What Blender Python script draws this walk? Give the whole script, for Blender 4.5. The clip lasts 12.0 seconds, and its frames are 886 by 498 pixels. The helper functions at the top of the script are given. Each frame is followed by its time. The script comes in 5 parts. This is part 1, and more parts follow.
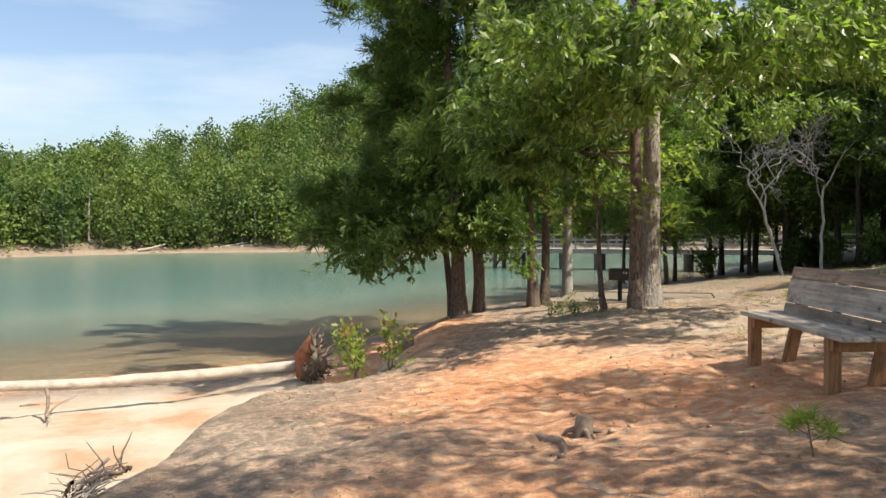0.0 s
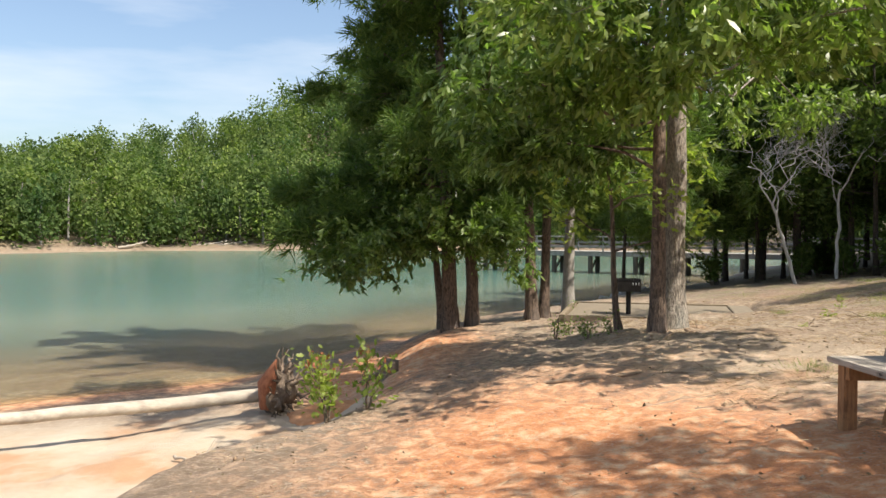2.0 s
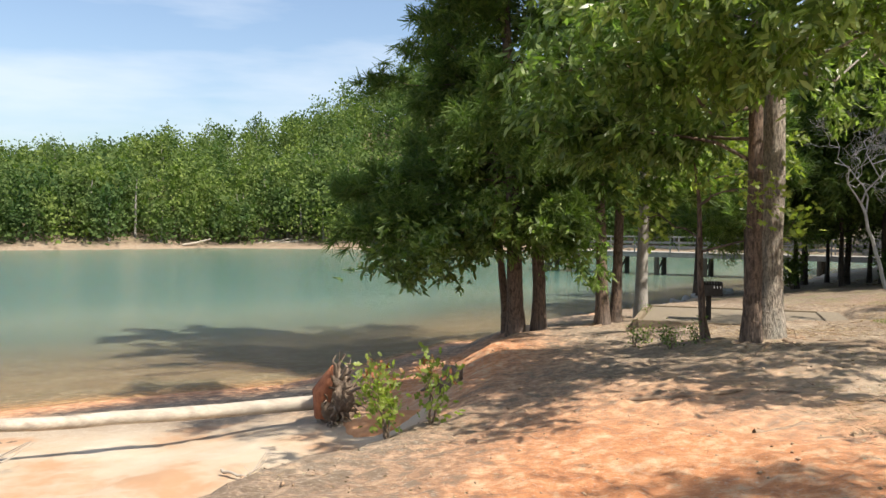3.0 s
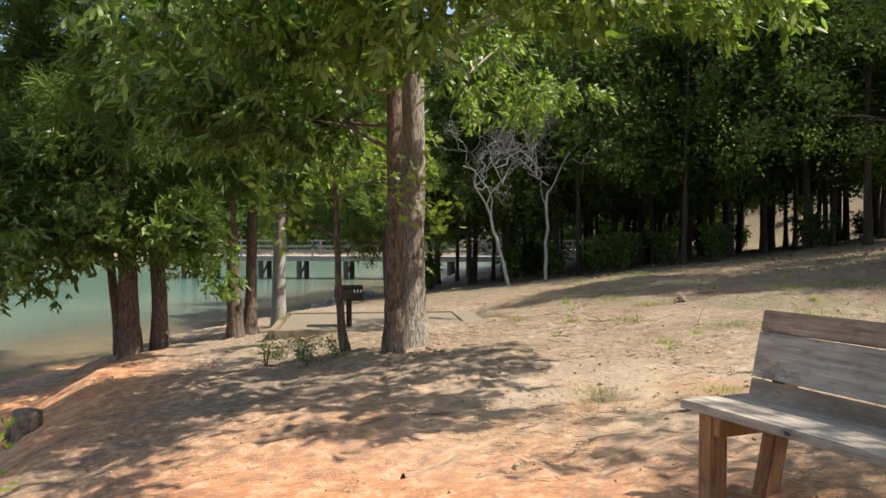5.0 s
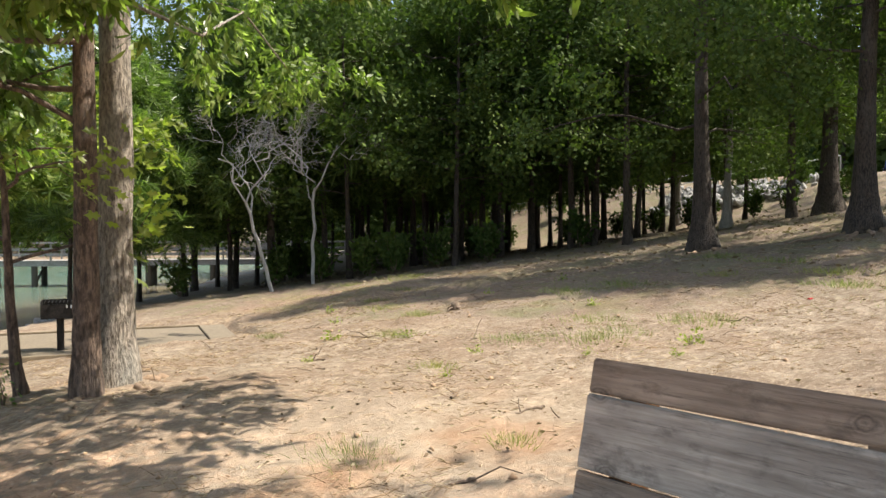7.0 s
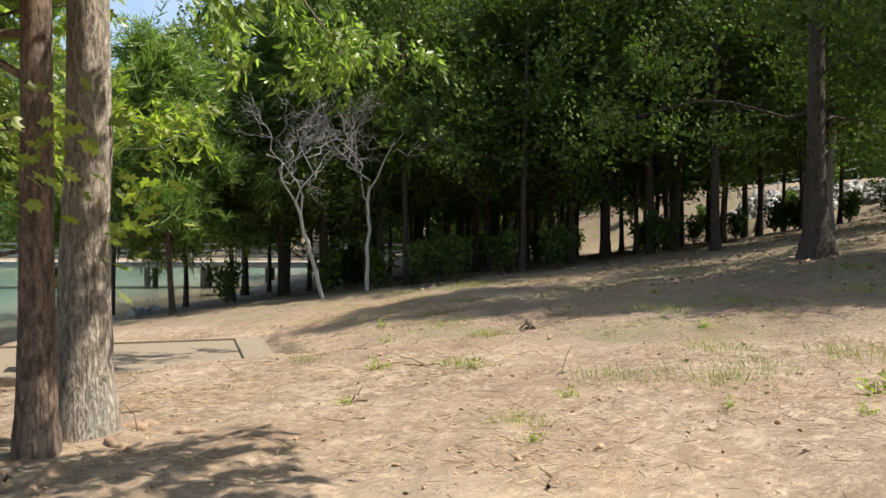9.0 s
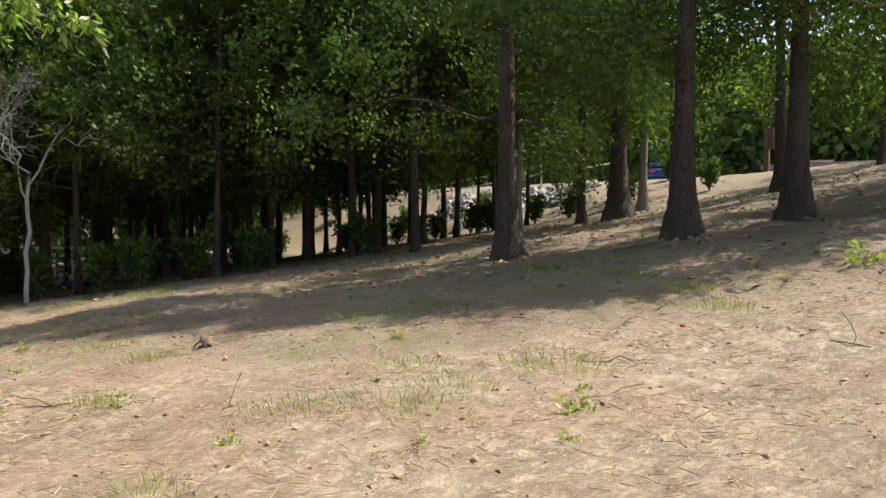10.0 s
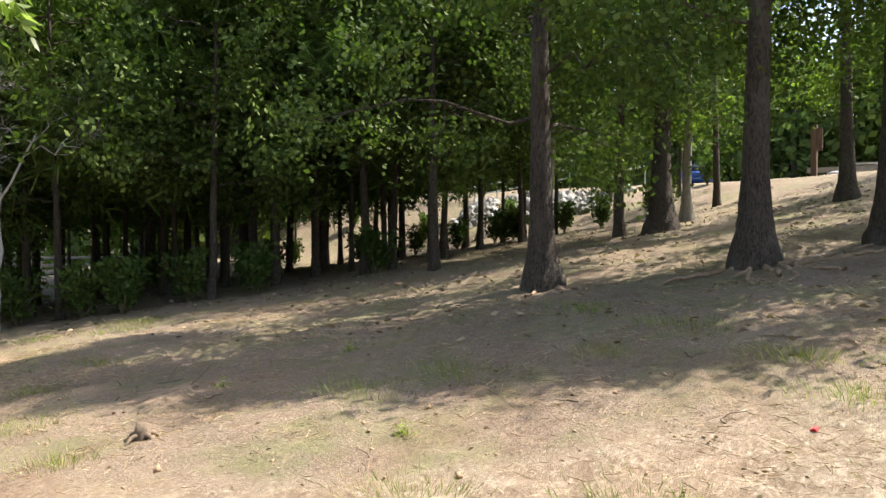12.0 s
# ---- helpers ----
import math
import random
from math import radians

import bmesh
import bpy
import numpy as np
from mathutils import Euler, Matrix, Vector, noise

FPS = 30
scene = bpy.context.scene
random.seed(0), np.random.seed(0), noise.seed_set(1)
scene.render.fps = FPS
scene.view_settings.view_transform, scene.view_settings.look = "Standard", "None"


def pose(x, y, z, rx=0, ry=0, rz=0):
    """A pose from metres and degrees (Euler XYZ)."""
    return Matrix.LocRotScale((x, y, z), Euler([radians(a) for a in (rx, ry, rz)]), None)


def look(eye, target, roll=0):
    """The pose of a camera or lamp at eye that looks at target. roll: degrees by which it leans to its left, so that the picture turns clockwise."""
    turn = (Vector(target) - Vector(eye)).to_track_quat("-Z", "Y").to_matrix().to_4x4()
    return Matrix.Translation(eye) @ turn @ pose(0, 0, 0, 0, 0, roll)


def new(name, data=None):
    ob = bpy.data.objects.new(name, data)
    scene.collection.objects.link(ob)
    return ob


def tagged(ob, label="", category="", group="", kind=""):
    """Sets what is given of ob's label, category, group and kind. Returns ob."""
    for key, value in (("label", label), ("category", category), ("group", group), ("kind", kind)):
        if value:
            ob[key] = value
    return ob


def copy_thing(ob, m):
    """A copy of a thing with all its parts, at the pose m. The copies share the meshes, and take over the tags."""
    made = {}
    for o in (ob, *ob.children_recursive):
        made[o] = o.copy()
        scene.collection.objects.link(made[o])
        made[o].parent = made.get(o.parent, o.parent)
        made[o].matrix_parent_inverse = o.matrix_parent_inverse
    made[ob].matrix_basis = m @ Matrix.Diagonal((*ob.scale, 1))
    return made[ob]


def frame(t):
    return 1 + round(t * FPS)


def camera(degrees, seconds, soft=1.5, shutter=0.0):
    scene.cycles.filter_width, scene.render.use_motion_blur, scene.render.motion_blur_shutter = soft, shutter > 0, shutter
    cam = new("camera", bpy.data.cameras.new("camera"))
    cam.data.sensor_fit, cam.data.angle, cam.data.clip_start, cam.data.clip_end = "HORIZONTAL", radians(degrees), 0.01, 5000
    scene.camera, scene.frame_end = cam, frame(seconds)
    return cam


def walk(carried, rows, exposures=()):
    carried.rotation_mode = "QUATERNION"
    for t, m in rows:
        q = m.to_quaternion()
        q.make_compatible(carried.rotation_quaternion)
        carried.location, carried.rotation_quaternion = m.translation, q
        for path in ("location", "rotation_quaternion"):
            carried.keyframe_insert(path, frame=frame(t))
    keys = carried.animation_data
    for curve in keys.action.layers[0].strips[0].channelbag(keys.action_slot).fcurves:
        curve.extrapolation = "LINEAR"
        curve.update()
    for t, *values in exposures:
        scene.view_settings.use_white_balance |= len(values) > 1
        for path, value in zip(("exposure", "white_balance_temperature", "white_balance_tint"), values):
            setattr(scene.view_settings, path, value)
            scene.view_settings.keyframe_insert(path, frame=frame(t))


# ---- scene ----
cam = camera(57.6, 12.0)
PATH = [
    (0, (0.694, 1.516, 1.537), (0.689, 3.515, 1.477), -0.50),
    (0.5, (0.763, 1.993, 1.523), (0.803, 3.992, 1.461), -0.50),
    (1, (0.775, 2.491, 1.606), (0.863, 4.488, 1.541), -0.40),
    (1.5, (0.737, 3.015, 1.682), (0.832, 5.012, 1.616), -0.20),
    (2, (0.669, 3.490, 1.653), (0.692, 5.489, 1.589), -0.00),
    (2.5, (0.554, 3.914, 1.690), (0.490, 5.912, 1.626), 0.40),
    (2.7, (0.528, 4.097, 1.658), (0.403, 6.092, 1.592), 0.30),
    (4.3, (0.748, 5.660, 1.559), (0.993, 7.644, 1.504), 0.21),
    (4.5, (0.815, 5.794, 1.551), (1.203, 7.755, 1.498), 0.12),
    (5, (1.027, 6.115, 1.524), (1.754, 7.977, 1.473), -0.05),
    (5.5, (1.343, 6.334, 1.500), (2.537, 7.938, 1.452), -0.24),
    (6, (1.690, 6.613, 1.517), (3.065, 8.064, 1.469), -0.38),
    (6.5, (1.946, 7.100, 1.510), (3.310, 8.561, 1.459), -0.38),
    (7, (2.150, 7.632, 1.520), (3.358, 9.225, 1.469), -0.14),
    (7.2, (2.212, 7.835, 1.489), (3.346, 9.482, 1.436), 0.14),
    (8.8, (3.101, 9.238, 1.492), (4.099, 10.971, 1.447), 0.21),
    (9, (3.268, 9.395, 1.492), (4.356, 11.073, 1.450), 0.23),
    (9.5, (3.701, 9.811, 1.498), (5.027, 11.308, 1.459), 0.20),
    (10, (4.289, 10.081, 1.500), (5.893, 11.275, 1.463), 0.12),
    (10.5, (4.849, 10.439, 1.596), (6.529, 11.524, 1.559), -0.23),
    (11, (5.312, 10.808, 1.732), (7.002, 11.877, 1.696), -0.13),
    (11.5, (5.751, 11.119, 1.754), (7.441, 12.188, 1.719), -0.13),
    (12, (6.169, 11.468, 1.909), (7.739, 12.706, 1.871), 0.00),
]
walk(cam, [(t, look(eye, target, roll)) for t, eye, target, roll in PATH],
     exposures=[(0, 0.7), (2.7, 0.7), (4.5, 0.7), (5.5, 0.8), (6, 0.9), (7, 0.95), (9, 0.92), (11.4, 1.2), (12, 1.4)])

# ---------------- light ----------------
SUN_FROM = Vector((0.86, -0.47, 1.36)).normalized()
world = bpy.data.worlds.new("world")
scene.world = world
world.use_nodes = True
wn, wl = world.node_tree.nodes, world.node_tree.links
sky = wn.new("ShaderNodeTexSky")
sky.sky_type, sky.sun_disc = "NISHITA", False
sky.sun_elevation = math.asin(SUN_FROM.z)
sky.sun_rotation = math.atan2(SUN_FROM.x, SUN_FROM.y)
sky.air_density, sky.dust_density, sky.ozone_density = 1.0, 2.0, 1.0
# thin cloud banks in the sky
w_co = wn.new("ShaderNodeTexCoord")
w_map = wn.new("ShaderNodeMapping")
w_map.inputs["Scale"].default_value = (1.6, 1.6, 9.0)
w_noise = wn.new("ShaderNodeTexNoise")
w_noise.inputs["Scale"].default_value = 1.7
w_noise.inputs["Detail"].default_value = 7
w_noise.inputs["Roughness"].default_value = 0.52
w_ramp = wn.new("ShaderNodeValToRGB")
w_ramp.color_ramp.elements[0].position = 0.43
w_ramp.color_ramp.elements[1].position = 0.66
w_mix = wn.new("ShaderNodeMixRGB")
w_mix.inputs["Color2"].default_value = (5.2, 5.5, 5.9, 1)
w_mul = wn.new("ShaderNodeMath")
w_mul.operation = "MULTIPLY"
w_mul.inputs[1].default_value = 0.5
wl.new(w_co.outputs["Generated"], w_map.inputs["Vector"])
wl.new(w_map.outputs["Vector"], w_noise.inputs["Vector"])
wl.new(w_noise.outputs["Fac"], w_ramp.inputs["Fac"])
wl.new(w_ramp.outputs["Color"], w_mul.inputs[0])
wl.new(w_mul.outputs["Value"], w_mix.inputs["Fac"])
wl.new(sky.outputs["Color"], w_mix.inputs["Color1"])
wl.new(w_mix.outputs["Color"], wn["Background"].inputs["Color"])
wn["Background"].inputs["Strength"].default_value = 0.12
sun = new("sun", bpy.data.lights.new("sun", "SUN"))
sun.data.energy, sun.data.angle, sun.data.color = 5.0, radians(0.6), (1.0, 0.92, 0.80)
sun.matrix_world = look(SUN_FROM * 80, (0, 0, 0))

# ---------------- materials ----------------
def material(name, rough=0.8):
    m = bpy.data.materials.new(name)
    m.use_nodes = True
    n, l = m.node_tree.nodes, m.node_tree.links
    b = n["Principled BSDF"]
    b.inputs["Roughness"].default_value = rough
    return m, n, l, b


def coords(n, l, scale=(1, 1, 1), kind="Object"):
    c = n.new("ShaderNodeTexCoord")
    mp = n.new("ShaderNodeMapping")
    mp.inputs["Scale"].default_value = scale
    l.new(c.outputs[kind], mp.inputs["Vector"])
    return mp.outputs["Vector"]


def noise_tex(n, l, vec, scale, detail=5, rough=0.6):
    t = n.new("ShaderNodeTexNoise")
    t.inputs["Scale"].default_value, t.inputs["Detail"].default_value, t.inputs["Roughness"].default_value = scale, detail, rough
    l.new(vec, t.inputs["Vector"])
    return t.outputs["Fac"]


def ramp(n, l, fac, stops):
    r = n.new("ShaderNodeValToRGB")
    e = r.color_ramp.elements
    while len(e) < len(stops):
        e.new(0.5)
    for el, (p, c) in zip(e, stops):
        el.position, el.color = p, (*c, 1)
    l.new(fac, r.inputs["Fac"])
    return r.outputs["Color"]


def mixc(n, l, fac, a, b, mode="MIX"):
    m = n.new("ShaderNodeMixRGB")
    m.blend_type = mode
    for sock, v in (("Fac", fac), ("Color1", a), ("Color2", b)):
        if isinstance(v, (int, float)):
            m.inputs[sock].default_value = v
        elif isinstance(v, tuple):
            m.inputs[sock].default_value = (*v, 1)
        else:
            l.new(v, m.inputs[sock])
    return m.outputs["Color"]


def bump(n, l, b, height, strength=0.5, dist=0.02):
    bp = n.new("ShaderNodeBump")
    bp.inputs["Strength"].default_value, bp.inputs["Distance"].default_value = strength, dist
    l.new(height, bp.inputs["Height"])
    l.new(bp.outputs["Normal"], b.inputs["Normal"])


def surface(name, dark, light, scale, stretch=(1, 1, 1), rough=0.85, bumps=0.5, dist=0.02, metal=0.0, big=0.6, kind="Object"):
    """Two scales of tone between dark and light, with relief from the fine one."""
    m, n, l, b = material(name, rough)
    v = coords(n, l, stretch, kind)
    fine = noise_tex(n, l, v, scale, 8, 0.65)
    coarse = noise_tex(n, l, v, scale * 0.13, 3)
    col = ramp(n, l, fine, [(0.3, dark), (0.72, light)])
    mid = tuple((d + e) / 2 * 0.8 for d, e in zip(dark, light))
    shade = ramp(n, l, coarse, [(0.35, (0, 0, 0)), (0.7, (big, big, big))])
    col = mixc(n, l, shade, col, mid)
    l.new(col, b.inputs["Base Color"])
    b.inputs["Metallic"].default_value = metal
    if bumps:
        bump(n, l, b, fine, bumps, dist)
    return m


def bark_material(name, dark, light, scale=9.0, lichen=(0.3, 0.31, 0.28)):
    m, n, l, b = material(name, 0.95)
    v = coords(n, l, (1, 1, 0.24))
    ridge = noise_tex(n, l, v, scale * 3.4, 5, 0.6)
    plates = noise_tex(n, l, coords(n, l, (1, 1, 0.45)), scale * 3.2, 6, 0.7)
    fine = noise_tex(n, l, coords(n, l, (1, 1, 0.35)), 60, 6)
    spots = noise_tex(n, l, coords(n, l, (1, 1, 0.5)), 2.0, 6)
    crack = ramp(n, l, mixc(n, l, 0.45, ridge, plates), [(0.40, (0, 0, 0)), (0.55, (1, 1, 1))])
    plate = ramp(n, l, fine, [(0.25, dark), (0.75, light)])
    col = mixc(n, l, crack, tuple(c * 0.65 for c in dark), plate)
    col = mixc(n, l, ramp(n, l, spots, [(0.5, (0, 0, 0)), (0.7, (0.55, 0.55, 0.55))]), col, lichen)
    l.new(col, b.inputs["Base Color"])
    h = mixc(n, l, 0.3, crack, fine)
    bump(n, l, b, h, 0.8, 0.03)
    return m


def leaf_material(name, dark, mid, light, glow=0.4, rough=0.45, stands=0.0, gloss=0.5):
    m, n, l, b = material(name, rough)
    g = n.new("ShaderNodeNewGeometry")
    o = n.new("ShaderNodeObjectInfo")
    col = ramp(n, l, g.outputs["Random Per Island"], [(0.0, dark), (0.55, mid), (1.0, light)])
    tone = ramp(n, l, o.outputs["Random"], [(0.0, (0.78, 0.86, 0.8)), (1.0, (1.12, 1.08, 0.95))])
    col = mixc(n, l, 1.0, col, tone, "MULTIPLY")
    b.inputs["Specular IOR Level"].default_value = gloss
    if stands:
        kinds = noise_tex(n, l, coords(n, l, (1, 1, 0.4)), stands, 2)
        col = mixc(n, l, 1.0, col, ramp(n, l, kinds, [(0.32, (0.55, 0.68, 0.7)), (0.5, (0.95, 0.95, 0.9)), (0.68, (1.5, 1.4, 1.0))]), "MULTIPLY")
    l.new(col, b.inputs["Base Color"])
    t = n.new("ShaderNodeBsdfTranslucent")
    warm = mixc(n, l, 1.0, col, (1.25, 1.6, 0.6), "MULTIPLY")
    l.new(warm, t.inputs["Color"])
    mx = n.new("ShaderNodeMixShader")
    mx.inputs["Fac"].default_value = glow
    l.new(b.outputs["BSDF"], mx.inputs[1])
    l.new(t.outputs["BSDF"], mx.inputs[2])
    l.new(mx.outputs["Shader"], n["Material Output"].inputs["Surface"])
    return m


def ground_material():
    m, n, l, b = material("ground_soil", 0.95)
    v = coords(n, l)
    zone = n.new("ShaderNodeVertexColor")
    zone.layer_name = "zone"
    sep = n.new("ShaderNodeSeparateColor")
    l.new(zone.outputs["Color"], sep.inputs["Color"])
    fine = noise_tex(n, l, v, 55, 6, 0.7)
    mid = noise_tex(n, l, v, 5.5, 7, 0.68)
    wide = noise_tex(n, l, v, 0.75, 5, 0.6)
    tan = ramp(n, l, mid, [(0.32, (0.165, 0.12, 0.08)), (0.5, (0.275, 0.214, 0.15)), (0.64, (0.42, 0.352, 0.27))])
    tan = mixc(n, l, ramp(n, l, wide, [(0.45, (0, 0, 0)), (0.62, (0.6, 0.6, 0.6))]), tan, (0.285, 0.198, 0.13))
    clay = ramp(n, l, mid, [(0.3, (0.40, 0.145, 0.056)), (0.5, (0.58, 0.25, 0.105)), (0.66, (0.73, 0.49, 0.30))])
    sand = ramp(n, l, wide, [(0.36, (0.47, 0.28, 0.16)), (0.48, (0.49, 0.385, 0.275)), (0.7, (0.56, 0.485, 0.385))])
    moss = ramp(n, l, mid, [(0.3, (0.085, 0.085, 0.035)), (0.55, (0.15, 0.16, 0.055)), (0.75, (0.25, 0.24, 0.11))])
    litter = ramp(n, l, fine, [(0.36, (0.075, 0.046, 0.031)), (0.5, (0.19, 0.138, 0.098)), (0.64, (0.38, 0.305, 0.23))])
    edge = ramp(n, l, mid, [(0.36, (0, 0, 0)), (0.62, (1, 1, 1))])
    def zoned(sock):
        a = n.new("ShaderNodeMath")
        a.operation = "MULTIPLY_ADD"
        a.inputs[1].default_value, a.inputs[2].default_value = 1.7, -0.85
        l.new(sock, a.inputs[0])
        c = n.new("ShaderNodeMath")
        c.operation = "ADD"
        c.use_clamp = True
        l.new(a.outputs[0], c.inputs[0])
        l.new(edge, c.inputs[1])
        return c.outputs[0]
    col = mixc(n, l, zoned(sep.outputs["Red"]), tan, clay)
    fleck = noise_tex(n, l, coords(n, l, (1, 1.5, 1)), 17, 9, 0.78)
    patch = ramp(n, l, noise_tex(n, l, v, 1.9, 6, 0.65), [(0.4, (0.3, 0.3, 0.3)), (0.62, (1, 1, 1))])
    dark = mixc(n, l, 1.0, ramp(n, l, fleck, [(0.5, (0, 0, 0)), (0.56, (0.78, 0.78, 0.78))]), patch, "MULTIPLY")
    softer = ramp(n, l, sep.outputs["Red"], [(0.25, (1, 1, 1)), (0.75, (0.3, 0.3, 0.3))])
    col = mixc(n, l, mixc(n, l, 1.0, dark, softer, "MULTIPLY"), col, (0.175, 0.115, 0.075))
    pale = ramp(n, l, fleck, [(0.37, (0.75, 0.75, 0.75)), (0.45, (0, 0, 0))])
    col = mixc(n, l, pale, col, (0.54, 0.46, 0.36))
    speck = ramp(n, l, fine, [(0.60, (0, 0, 0)), (0.65, (0.85, 0.85, 0.85))])
    col = mixc(n, l, speck, col, (0.14, 0.09, 0.06))
    # litter and moss, weighted heavily so their dark tone also stands for tree shade
    gm = n.new("ShaderNodeMath")
    gm.operation = "MULTIPLY"
    l.new(zoned(sep.outputs["Blue"]), gm.inputs[0])
    gm.inputs[1].default_value = 0.85
    tufty = ramp(n, l, noise_tex(n, l, v, 1.1, 7, 0.7), [(0.45, (0, 0, 0)), (0.6, (0.7, 0.7, 0.7))])
    grassy_shade = mixc(n, l, tufty, litter, moss)
    col = mixc(n, l, gm.outputs[0], col, grassy_shade)
    rust = ramp(n, l, noise_tex(n, l, coords(n, l, (0.8, 1.2, 1)), 0.6, 8, 0.68), [(0.47, (0, 0, 0)), (0.6, (0.45, 0.45, 0.45))])
    bare = ramp(n, l, sep.outputs["Red"], [(0.1, (1, 1, 1)), (0.6, (0.15, 0.15, 0.15))])
    rust = mixc(n, l, 1.0, rust, bare, "MULTIPLY")
    col = mixc(n, l, rust, col, ramp(n, l, fleck, [(0.4, (0.26, 0.165, 0.10)), (0.56, (0.10, 0.063, 0.041))]))
    col = mixc(n, l, sep.outputs["Green"], col, sand)
    l.new(col, b.inputs["Base Color"])
    h = mixc(n, l, 0.5, mid, fleck)
    bump(n, l, b, mixc(n, l, 0.25, h, fine), 1.0, 0.045)
    return m


def water_material():
    m, n, l, b = material("lake_water", 0.09)
    g = n.new("ShaderNodeNewGeometry")
    att = n.new("ShaderNodeVertexColor")
    att.layer_name = "depth"
    sep = n.new("ShaderNodeSeparateColor")
    l.new(att.outputs["Color"], sep.inputs["Color"])
    v = coords(n, l)
    patches = noise_tex(n, l, v, 0.05, 4)
    deep = ramp(n, l, sep.outputs["Red"], [(0.0, (0.45, 0.27, 0.16)), (0.1, (0.36, 0.27, 0.17)), (0.28, (0.19, 0.23, 0.165)), (0.6, (0.085, 0.152, 0.112)), (1.0, (0.052, 0.122, 0.086))])
    deep = mixc(n, l, ramp(n, l, patches, [(0.4, (0, 0, 0)), (0.65, (0.35, 0.35, 0.35))]), deep, (0.05, 0.15, 0.13))
    l.new(deep, b.inputs["Base Color"])
    b.inputs["IOR"].default_value = 1.33
    rip = noise_tex(n, l, coords(n, l, (0.5, 1.7, 1)), 2.2, 6, 0.66)
    bump(n, l, b, rip, 1.0, 0.1)
    clear = n.new("ShaderNodeBsdfTransparent")
    clear.inputs["Color"].default_value = (0.86, 0.9, 0.82, 1)
    mx = n.new("ShaderNodeMixShader")
    l.new(ramp(n, l, sep.outputs["Red"], [(0.0, (0.15, 0.15, 0.15)), (0.22, (0.65, 0.65, 0.65)), (0.45, (1, 1, 1))]), mx.inputs["Fac"])
    l.new(clear.outputs["BSDF"], mx.inputs[1])
    l.new(b.outputs["BSDF"], mx.inputs[2])
    l.new(mx.outputs["Shader"], n["Material Output"].inputs["Surface"])
    return m


def wood_material(name, dark, light, axis="X", knots=True):
    m, n, l, b = material(name, 0.85)
    st = {"X": (0.6, 14, 14), "Z": (14, 14, 0.6), "Y": (14, 0.6, 14)}[axis]
    v = coords(n, l, st)
    o = n.new("ShaderNodeObjectInfo")
    off = n.new("ShaderNodeVectorMath")
    off.operation = "MULTIPLY_ADD"
    off.inputs[1].default_value = (1, 1, 1)
    comb = n.new("ShaderNodeCombineXYZ")
    sc = n.new("ShaderNodeMath")
    sc.operation = "MULTIPLY"
    sc.inputs[1].default_value = 37.0
    l.new(o.outputs["Random"], sc.inputs[0])
    for i in range(3):
        l.new(sc.outputs[0], comb.inputs[i])
    l.new(v, off.inputs[0])
    l.new(comb.outputs[0], off.inputs[2])
    grain = noise_tex(n, l, off.outputs[0], 2.4, 8, 0.7)
    stain = noise_tex(n, l, coords(n, l, (1.4, 4, 4) if axis == "X" else (4, 4, 1.4)), 1.6, 4)
    col = ramp(n, l, grain, [(0.3, dark), (0.7, light)])
    col = mixc(n, l, ramp(n, l, stain, [(0.45, (0, 0, 0)), (0.7, (0.7, 0.7, 0.7))]), col, tuple(c * 0.75 for c in dark))
    split = noise_tex(n, l, coords(n, l, tuple(k * 2.2 for k in st)), 2.4, 6, 0.75)
    col = mixc(n, l, ramp(n, l, split, [(0.56, (0, 0, 0)), (0.66, (0.65, 0.65, 0.65))]), col, tuple(c * 0.45 for c in dark))
    scuff = noise_tex(n, l, coords(n, l, (3, 7, 7) if axis == "X" else (7, 7, 3)), 2.5, 7, 0.7)
    col = mixc(n, l, ramp(n, l, scuff, [(0.54, (0, 0, 0)), (0.68, (0.6, 0.6, 0.6))]), col, tuple(c * 0.55 for c in dark))
    if knots:
        kv = coords(n, l, (1.0, 0.35, 1.7))
        vor = n.new("ShaderNodeTexVoronoi")
        vor.inputs["Scale"].default_value = 3.6
        l.new(kv, vor.inputs["Vector"])
        wob = n.new("ShaderNodeMath")
        wob.operation = "MULTIPLY_ADD"
        wob.inputs[1].default_value, wob.inputs[2].default_value = 0.12, -0.06
        l.new(noise_tex(n, l, coords(n, l), 28, 3), wob.inputs[0])
        away = n.new("ShaderNodeMath")
        l.new(vor.outputs["Distance"], away.inputs[0])
        l.new(wob.outputs[0], away.inputs[1])
        spot = ramp(n, l, away.outputs[0], [(0.06, (0.95, 0.95, 0.95)), (0.095, (0.15, 0.15, 0.15)), (0.12, (0.6, 0.6, 0.6)), (0.15, (0.05, 0.05, 0.05)), (0.17, (0.3, 0.3, 0.3)), (0.21, (0, 0, 0))])
        col = mixc(n, l, spot, col, tuple(c * 0.22 for c in dark))
    l.new(col, b.inputs["Base Color"])
    bump(n, l, b, mixc(n, l, 0.5, grain, split), 0.7, 0.008)
    return m


